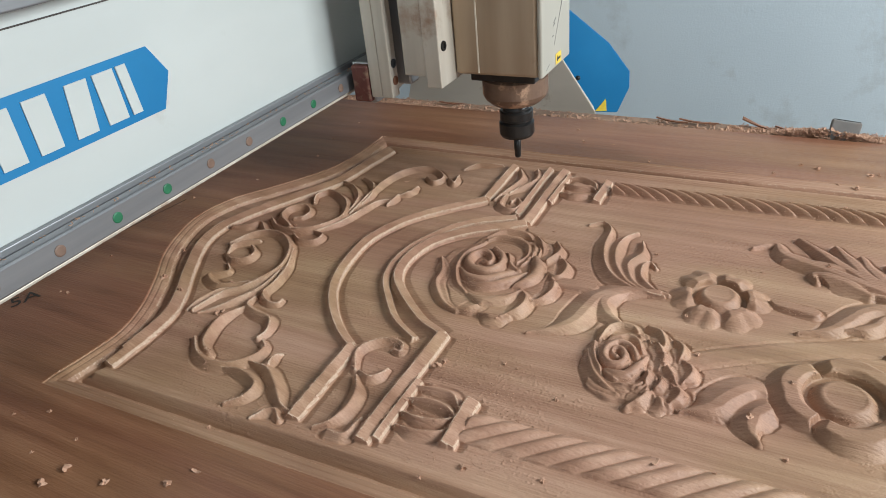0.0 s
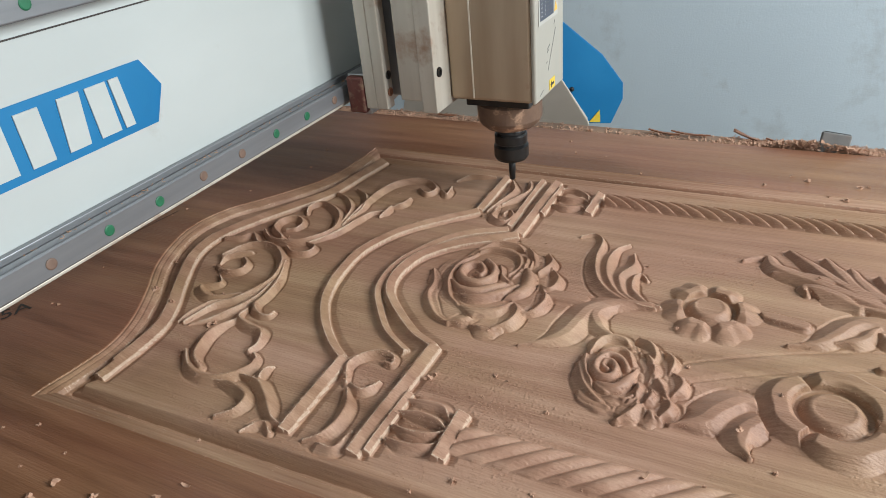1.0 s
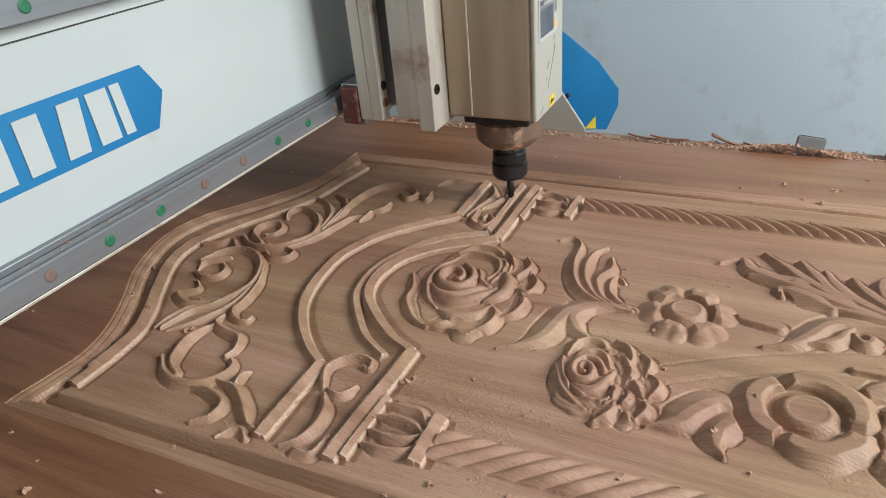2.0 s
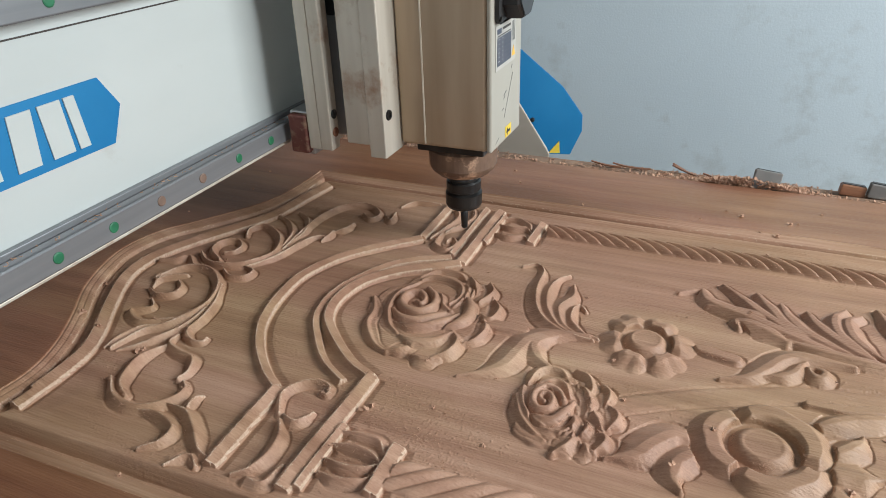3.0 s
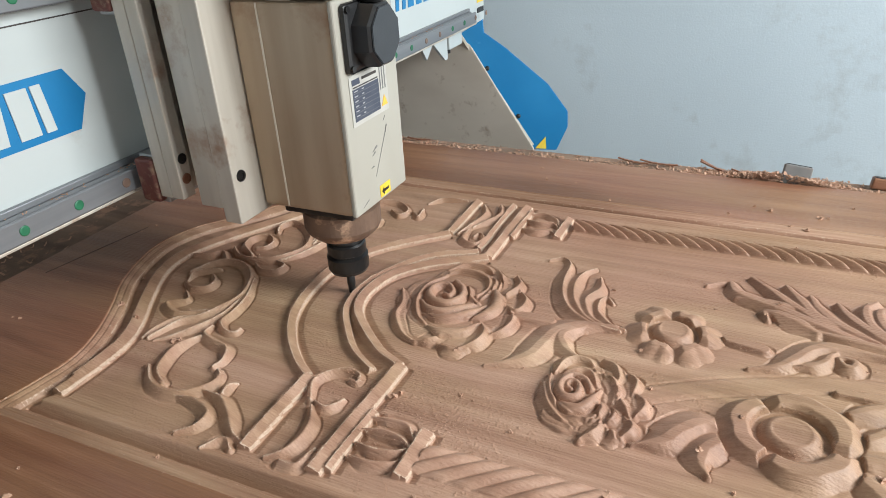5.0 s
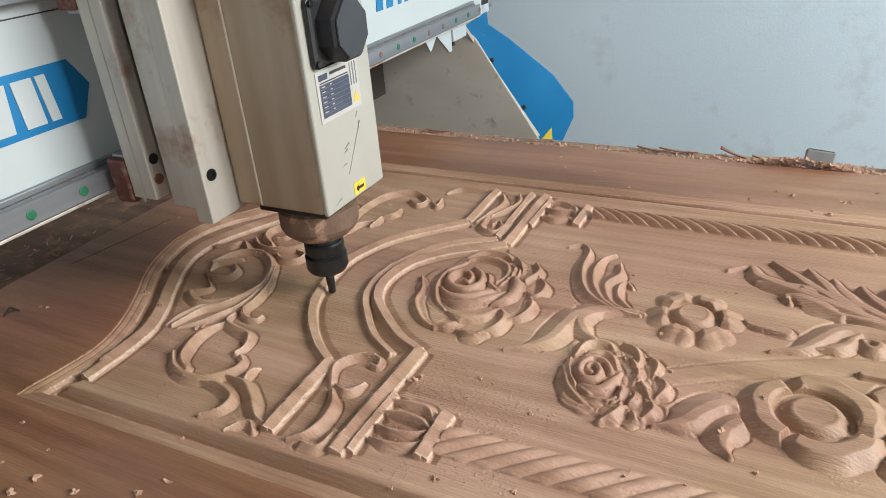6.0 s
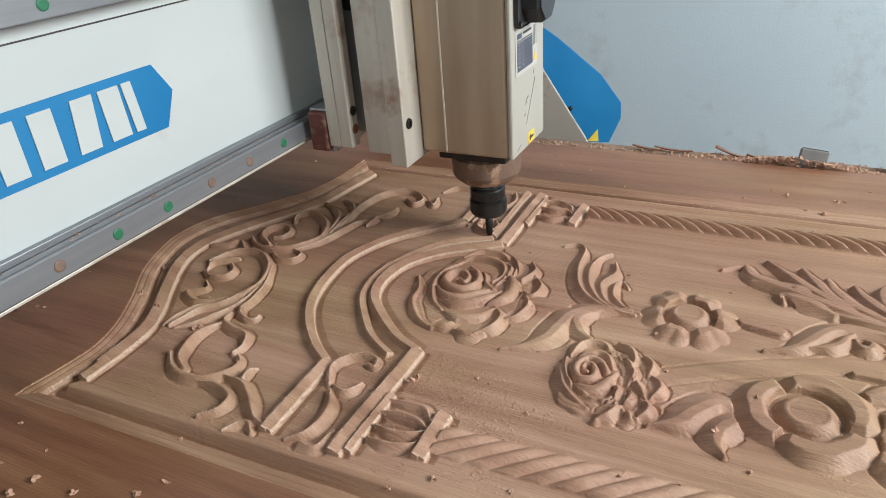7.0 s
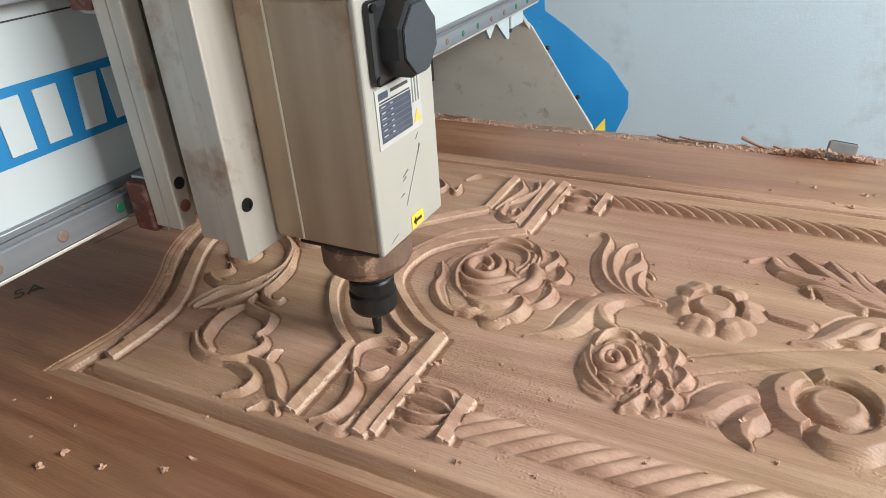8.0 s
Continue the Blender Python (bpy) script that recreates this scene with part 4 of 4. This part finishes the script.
part("router_bit", lathe([(0.0048, 0.0335), (0.0048, 0.012), (0.0043, 0.010), (0.0043, 0.002), (0.0030, 0.0002), (0.0004, -0.0010)], "z", seg=20), OXIDE, sp, "slim dark router bit", True)
def tube(name, pts, r, mat, parent, label=""):
    """A bent cable through the given places."""
    bm = bmesh.new()
    run, rings = [Vector(p) for p in pts], []
    for k, c in enumerate(run):
        d = (run[min(k + 1, len(run) - 1)] - run[max(k - 1, 0)]).normalized()
        u = d.orthogonal().normalized()
        rings.append([bm.verts.new(c + r * (math.cos(a) * u + math.sin(a) * d.cross(u))) for a in (2 * math.pi * i / 10 for i in range(10))])
    for a, b in zip(rings, rings[1:]):
        for i in range(10):
            bm.faces.new((a[i], a[(i + 1) % 10], b[(i + 1) % 10], b[i]))
    bmesh.ops.recalc_face_normals(bm, faces=bm.faces[:])
    return part(name, bm, mat, parent, label, True)


tube("air_hose", [(-0.055 + 0.118 * k / 10, -0.0605, 0.352 - 0.012 * math.sin(math.pi * k / 10)) for k in range(11)], 0.0018, FACE, body, "thin beige air hose")
# junction box on the front face
JY, JZ = -0.0120, 0.3030
jb = part("junction_box", box(0.0582, 0.0640, JY - 0.036, JY + 0.034, JZ - 0.031, JZ + 0.031, 0.005), BLACK, sp, "black plastic junction box")


def octagon(y, z, r, x):
    return [(x, y + r * math.cos(radians(22.5 + 45 * k)), z + 1.04 * r * math.sin(radians(22.5 + 45 * k))) for k in range(8)]


bm = bmesh.new()
rings = [[bm.verts.new(p) for p in octagon(JY, JZ, r, x)] for r, x in ((0.0295, 0.0642), (0.0290, 0.080), (0.0270, 0.0825))]
for a, b in zip(rings, rings[1:]):
    for k in range(8):
        bm.faces.new((a[k], a[(k + 1) % 8], b[(k + 1) % 8], b[k]))
bm.faces.new(rings[-1]), bm.faces.new(rings[0][::-1])
bmesh.ops.recalc_face_normals(bm, faces=bm.faces[:])
part("cover", bm, BLACK, jb)
part("cap", prism([(p[1], p[2]) for p in octagon(JY, JZ, 0.0262, 0)], 0.0826, 0.0842, "x", 0.0006), GREYCAP, jb, "slate grey octagonal cap")
part("cable_gland", lathe([(0.009, 0.332), (0.009, 0.346), (0.006, 0.350), (0.006, 0.42)], "z", (0.072, JY, 0)), BLACK, jb, smooth=True)
for y in (JY - 0.031, JY + 0.029):
    for z in (JZ - 0.026, JZ + 0.026):
        part("screw", lathe([(0.0032, 0.0641), (0.0032, 0.0655), (0.0012, 0.0655)], "x", (0, y, z), 14), OXIDE, jb)
# rating plate
rp = part("rating_plate", box(0.0582, 0.0588, -0.0450, 0.0240, 0.2210, 0.2690, 0.0002), PLATE, sp, "printed rating plate with unreadable rows")
part("dark_table", box(0.0589, 0.0591, -0.0410, 0.0070, 0.2255, 0.2562), INK, rp)
part("maker_mark", box(0.0589, 0.0591, -0.0410, -0.0270, 0.2600, 0.2655), INK, rp)
part("print_line", box(0.0589, 0.0591, -0.0230, 0.0040, 0.2625, 0.2652), PENCIL, rp)
part("print_line", box(0.0589, 0.0591, -0.0400, 0.0060, 0.2572, 0.2584), PENCIL, rp)
for k in range(6):
    z = 0.2285 + 0.0047 * k
    part("table_rule", box(0.0592, 0.0593, -0.0405, 0.0065, z, z + 0.0004), SCUFF, rp)
    part("print_line", box(0.0592, 0.0593, -0.0385, -0.0325, z + 0.0016, z + 0.0026), PALEINK, rp)
    part("print_line", box(0.0592, 0.0593, -0.0250, -0.0215, z + 0.0016, z + 0.0026), PALEINK, rp)
for k in range(3):
    part("print_line", box(0.0589, 0.0591, 0.0095 + 0.0045 * k, 0.0112 + 0.0045 * k, 0.2440, 0.2660), SCUFF, rp)
part("warning_triangle", prism([(0.0095, 0.2270), (0.0215, 0.2270), (0.0155, 0.2380)], 0.0589, 0.0592, "x"), ORANGE, rp, "orange warning triangle")
st = part("rotation_sticker", box(0.0582, 0.0586, -0.0090, 0.0120, 0.1340, 0.1470), YELLOW, sp, "yellow sticker with black arrow")
part("arrow", prism([(-0.0060, 0.1400), (-0.0015, 0.1445), (-0.0015, 0.1415), (0.0080, 0.1415), (0.0080, 0.1385), (-0.0015, 0.1385), (-0.0015, 0.1355)], 0.0587, 0.0589, "x"), BLACK, st)
for y, z, dy, dz, w in ((-0.014, 0.160, 0.030, 0.046, 0.0007), (-0.016, 0.187, 0.009, 0.003, 0.0016), (-0.017, 0.183, 0.006, 0.002, 0.0014), (0.012, 0.199, 0.003, 0.007, 0.0010),
                        (0.010, 0.212, 0.004, 0.004, 0.0009), (-0.022, 0.171, 0.006, 0.0005, 0.0012), (-0.044, 0.137, 0.012, 0.004, 0.0008)):
    part("scuff", prism([(y, z), (y + w, z), (y + w + dy, z + dz), (y + dy, z + dz + w)], 0.0581, 0.0584, "x"), SCUFF, sp)

# ---- clutter ----
rng = random.Random(11)


def shaving_mesh(name, length, width, curl, thick=0.0006):
    """A curled wood shaving with thickness."""
    bm = bmesh.new()
    n, rows = 6, []
    for k in range(n + 1):
        a = curl * (k / n - 0.5)
        r = length / max(abs(curl), 0.2)
        c = Vector((r * math.sin(a), 0, r * (1 - math.cos(a))))
        w = width * (0.35 + 0.65 * math.sin(math.pi * (0.12 + 0.76 * k / n)))
        rows.append([bm.verts.new(c + Vector((0, sy * w / 2 * (1 + 0.2 * rng.uniform(-1, 1)), sz * thick))) for sy, sz in ((-1, 0), (1, 0), (1, 1), (-1, 1))])
    for a, b in zip(rows, rows[1:]):
        for k in range(4):
            bm.faces.new((a[k], a[(k + 1) % 4], b[(k + 1) % 4], b[k]))
    bm.faces.new(rows[0][::-1]), bm.faces.new(rows[-1])
    bmesh.ops.recalc_face_normals(bm, faces=bm.faces[:])
    me = bpy.data.meshes.new(name)
    bm.to_mesh(me)
    bm.free()
    me.materials.append(CHIP)
    return me


def lump_mesh(name, size):
    """A torn crumb of wood."""
    bm = bmesh.new()
    bmesh.ops.create_icosphere(bm, subdivisions=2, radius=size)
    for v in bm.verts:
        v.co *= 0.62 + 0.95 * noise.noise(v.co * (3.3 / size) + Vector((size * 9000, 0, 0)))
        v.co.z = max(v.co.z * 0.7, -0.2 * size)
    me = bpy.data.meshes.new(name)
    bm.to_mesh(me)
    bm.free()
    me.materials.append(CHIP)
    return me


SHAVINGS = [shaving_mesh("wood_chip", l, w, c) for l, w, c in ((0.006, 0.003, 2.2), (0.009, 0.003, 1.4), (0.005, 0.004, 0.8), (0.012, 0.002, 2.8))]
LUMPS = [lump_mesh("wood_chip", s) for s in (0.0022, 0.0031, 0.0042, 0.0055)]


def height_at(x, y):
    i, j = int(round((x * 1000 - X0) / STEP)), int(round((y * 1000 - Y0) / STEP))
    inside = 0 <= i < relief.shape[0] and 0 <= j < relief.shape[1]
    return relief[i, j] / 1000 if inside else 0.0


def chip(x, y, me, z=None):
    ob = new("wood_chip", me)
    lowest = min(v.co.z for v in me.vertices)
    ob.matrix_world = pose(x, y, (height_at(x, y) if z is None else z) - lowest - 0.0002, rng.uniform(-12, 12), rng.uniform(-12, 12), rng.uniform(0, 360))
    tagged(ob, "pale crumb of torn wood lying on the panel", "wood chip", "wood chips on the panel")


for x, y, k in ((0.0695, -0.404, 3), (0.076, -0.386, 3), (0.119, -0.384, 2), (0.169, -0.365, 2), (0.377, -0.259, 2), (0.153, -0.302, 1), (0.03, -0.385, 0),
                (0.21, -0.40, 2), (0.055, -0.36, 0), (0.0, -0.345, 1), (-0.03, -0.36, 0), (0.634, 0.262, 3), (0.60, 0.36, 2), (0.58, 0.37, 1), (0.66, 0.355, 2), (0.67, 0.36, 1),
                (0.70, 0.40, 1), (0.55, 0.335, 1), (0.645, 0.318, 2), (0.625, 0.322, 1), (-0.075, -0.132, 3), (-0.034, -0.147, 3), (-0.105, -0.07, 2), (0.035, -0.163, 3), (0.04, -0.158, 2), (0.302, -0.155, 3), (0.306, -0.148, 2),
                (-0.18, -0.12, 0), (-0.16, -0.20, 1), (-0.20, 0.02, 0), (-0.14, 0.12, 0), (-0.1, 0.22, 1), (0.19, 0.155, 1), (0.1, 0.02, 0), (0.52, -0.06, 1), (0.57, -0.13, 2), (0.60, -0.16, 1), (0.70, -0.11, 3), (0.42, -0.16, 1),
                (0.40, -0.07, 0), (0.36, -0.13, 1), (0.56, 0.10, 0), (0.45, 0.10, 1), (0.62, 0.12, 1), (0.50, -0.005, 1)):
    chip(x, y, LUMPS[k])
for k in range(36):
    x, y = rng.uniform(-0.2, 0.78), rng.uniform(-0.42, 0.42)
    chip(x, y, rng.choice(SHAVINGS[:3]) if rng.random() < 0.35 else LUMPS[rng.choice((0, 0, 1))])


def scatter(name, count, place, size, label, slim=1.0, tilt=35, curl=1.0):
    """Loose shavings heaped as one mass of small curled pieces."""
    verts, faces = [], []
    for k in range(count):
        x, y, z = place(k)
        l, w = size * rng.uniform(0.5, 1.6), size * rng.uniform(0.15, 0.5) * slim
        m = pose(x, y, z, rng.uniform(-tilt, tilt), rng.uniform(-tilt, tilt), rng.uniform(0, 360))
        base = len(verts)
        lift = l * rng.uniform(0.05, 0.35) * curl
        for u, v, h in ((-1, -1, lift), (-1, 1, lift), (0, 1, 0), (0, -1, 0), (1, 1, lift), (1, -1, lift)):
            for th in (0, 0.0005 * slim):
                verts.append(m @ Vector((u * l / 2, v * w / 2, h + th)))
        b = [base + i for i in range(12)]
        faces += [(b[0], b[2], b[4], b[6]), (b[6], b[4], b[8], b[10]), (b[1], b[7], b[5], b[3]), (b[7], b[11], b[9], b[5]), (b[0], b[6], b[7], b[1]), (b[6], b[10], b[11], b[7]),
                  (b[2], b[3], b[5], b[4]), (b[4], b[5], b[9], b[8]), (b[0], b[1], b[3], b[2]), (b[8], b[9], b[11], b[10])]
    me = bpy.data.meshes.new(name)
    me.from_pydata(verts, [], faces)
    me.materials.append(CHIP)
    return tagged(new(name, me), label, "wood shavings", kind="stuff")


def far_heap(k):
    x = rng.choice((rng.uniform(-0.25, 0.8), rng.gauss(0.56, 0.045), rng.gauss(0.58, 0.06), rng.gauss(0.655, 0.018), rng.gauss(-0.12, 0.08)))
    y = 0.468 + min(abs(rng.gauss(0, 0.018)), 0.044)
    heap = 0.016 * (math.exp(-((x - 0.60) / 0.07) ** 2) + 0.15 + 0.15 * math.sin(x * 23)) * max(0.0, 1 - (y - 0.468) / 0.045)
    return x, y, -0.007 + heap * rng.random()


scatter("shavings_behind_panel", 4300, far_heap, 0.0055, "heaped pale wood shavings along the panel edge")
scatter("shavings_on_table", 300, lambda k: (rng.uniform(-0.60, -0.266), rng.uniform(-0.5, 0.5), -0.0365 + rng.random() * 0.004), 0.0060, "loose brown shavings strewn on the table")
dust = scatter("rail_dust", 420, lambda k: (rng.uniform(-0.0195, -0.006), rng.uniform(-0.75, 0.7), 0.1628), 0.0022, "fine sawdust caught along the rail")
dust.parent = gantry
del dust["category"]

# fuzz of torn fibres along the carved edges
edge = (owner[1:-1, 1:-1] > 0) & ((relief[1:-1, 1:-1] - np.minimum(np.minimum(relief[2:, 1:-1], relief[:-2, 1:-1]), np.minimum(relief[1:-1, 2:], relief[1:-1, :-2]))) > 0.9)
ei, ej = np.nonzero(edge)
pick = np.random.default_rng(5)
clump = np.sin(gx * 0.13) * np.sin(gy * 0.11 + gx * 0.05) + 0.5 * np.sin(gx * 0.041 + gy * 0.06)
barred = np.isin(owner[1:-1, 1:-1][ei, ej], [MOTIFS[m] for m in ("inner_moulding", "arch_moulding", "near_pilaster", "far_pilaster", "near_scroll")])
keep = pick.random(len(ei)) < np.where(barred, 0.36, 0.16) * (0.3 + 1.5 * smooth(clump[ei, ej], -0.2, 1.0))
ei, ej = ei[keep] + 1, ej[keep] + 1


def fibre(k):
    i, j = ei[k], ej[k]
    return gx[i, j] / 1000, gy[i, j] / 1000, relief[i, j] / 1000


scatter("torn_fibres", len(ei), fibre, 0.0026, "pale torn fibres along the carved edges", 0.30)
gi = pick.integers(0, gx.shape[0] - 1, 60000)
gj = pick.integers(0, gx.shape[1] - 1, 60000)
patch = np.sin(gx[gi, gj] * 0.021 + 2) * np.cos(gy[gi, gj] * 0.033 - 1) + 0.6 * np.sin(gx[gi, gj] * 0.06 + gy[gi, gj] * 0.045)
near = np.exp(-((gx[gi, gj] - 330) / 110) ** 2 - ((gy[gi, gj] + 190) / 90) ** 2) + np.exp(-((gx[gi, gj] - 60) / 60) ** 2 - ((gy[gi, gj] + 190) / 70) ** 2)
sel = (inset[gi, gj] > 8) & (owner[gi, gj] == 0) & (near > 0.38) & (0.5 * patch + near > 0.5) & (pick.random(60000) < 0.8)
gi, gj = gi[sel], gj[sel]
scatter("sawdust_fuzz", len(gi), lambda k: (gx[gi[k], gj[k]] / 1000, gy[gi[k], gj[k]] / 1000, relief[gi[k], gj[k]] / 1000), 0.0013, "fine raised fuzz over the sunken ground", 0.7, 12, 0.5)


def stop_block(x, y, z, lean, turn, w, h, mat, label):
    """A chamfered plate left leaning in the shavings, with a bored hole in its back edge."""
    t = thing("stop_block", label, "stop block", "blocks on the table edge")
    part("block", box(-w / 2, w / 2, -0.006, 0.006, 0.0, h, 0.0018), mat, t)
    part("worn_edge", box(-w / 2 + 0.002, w / 2 - 0.002, -0.004, 0.004, h + 0.0002, h + 0.0012, 0.0005), OXIDE, t)
    t.matrix_world = pose(x, y, z, 0, 0, turn) @ pose(0, 0, 0, lean, 7, 0)


stop_block(0.627, 0.4765, -0.0068, -20, 4, 0.038, 0.030, DULL, "dull grey steel stop block leaning in shavings")
stop_block(0.742, 0.500, -0.0068, -4, 8, 0.034, 0.016, PLANED, "small reddish wooden block beside the panel")
stop_block(0.778, 0.500, -0.0068, -4, 4, 0.034, 0.021, DULL, "dull grey steel stop block on the table edge")

for x, y, l, turn in ((0.53, 0.496, 0.085, -24), (0.575, 0.488, 0.075, -12), (0.51, 0.512, 0.05, -40), (0.43, 0.50, 0.06, 3), (0.39, 0.497, 0.05, -5), (0.0, 0.497, 0.045, 8)):
    me = shaving_mesh("wood_splinter", l, 0.004, 0.3, 0.002)
    me.materials[0] = PLANED
    ob = new("wood_splinter", me)
    ob.matrix_world = pose(x, y, -0.004, 0, 4, turn)
    tagged(ob, "long reddish wood splinter lying in shavings", "wood splinter", "wood splinters")

ink = bpy.data.curves.new("pencil_mark", "FONT")
ink.body, ink.size, ink.extrude, ink.shear = "5A", 0.029, 0.0001, 0.1
ink.materials.append(PENCIL)
mark = tagged(new("pencil_mark", ink), "handwritten black pencil mark on the board", "writing")
mark.matrix_world = pose(-0.200, -0.247, 0.0006, 0, 0, 66)
for n_line, (x, y, l, turn) in enumerate(((-0.215, -0.04, 0.15, 80),)):
    m2 = box(-l / 2, l / 2, -0.00025, 0.00025, 0.0, 0.0004)
    ob = part("grain_crack", m2, DARK, panel, "thin dark crack in the board")
    ob.matrix_world = pose(x, y, 0.0002, 0, 0, turn)


# ---- what moves ----
# seconds, gantry x, tool y, tool tip z
WAY = [(0, 0.0367, 0.2416, 0.027), (0.5, 0.0287, 0.1945, -0.0045), (1, 0.0379, 0.2451, 0.0097), (1.5, 0.0714, 0.2736, 0.0075),
       (1.7, 0.0715, 0.2555, -0.004), (2.8, 0.0726, 0.1972, 0.0247), (3, 0.0705, 0.1921, 0.008), (3.5, 0.051, 0.1954, -0.0075),
       (4, 0.0711, 0.191, 0.0231), (4.5, 0.071, 0.1476, -0.007), (4.7, 0.0332, 0.0974, -0.0075), (4.8, 0.0052, 0.0654, -0.0075),
       (4.9, -0.0195, 0.022, -0.0075), (5, -0.028, -0.0062, -0.008), (5.1, -0.0129, -0.045, -0.0078), (5.2, 0.0057, -0.0766, -0.0085),
       (5.4, 0.0283, -0.128, -0.0075), (5.6, 0.0012, -0.142, -0.0075), (5.9, -0.049, -0.076, -0.0075), (6.1, -0.063, -0.018, -0.0078),
       (6.3, -0.0668, 0.0541, -0.008), (6.4, -0.0504, 0.1032, -0.0075), (6.5, -0.0169, 0.1356, -0.008), (6.6, 0.0078, 0.1604, -0.0075),
       (6.7, 0.0201, 0.1644, -0.0075), (6.8, 0.0418, 0.1647, -0.0075), (6.9, 0.073, 0.1585, -0.0075), (7, 0.0651, 0.1452, -0.0075),
       (7.1, 0.0469, 0.1224, -0.0075), (7.2, 0.0129, 0.0934, -0.0075), (7.3, -0.0126, 0.0561, -0.0075), (7.4, -0.0319, 0.0165, -0.0075),
       (7.5, -0.0274, -0.0281, -0.0075), (7.6, -0.0139, -0.0556, -0.0075), (7.7, 0.017, -0.0877, -0.0075), (7.8, 0.0541, -0.1212, -0.0075),
       (7.9, 0.0586, -0.1263, -0.0075), (8, 0.0302, -0.131, -0.008)]


def motions():
    walk(gantry, [(t, pose(x, 0, 0)) for t, x, y, z in WAY])
    walk(car, [(t, pose(x, y, 0)) for t, x, y, z in WAY])
    walk(sp, [(t, pose(x + 0.1935, y, z)) for t, x, y, z in WAY])


motions()
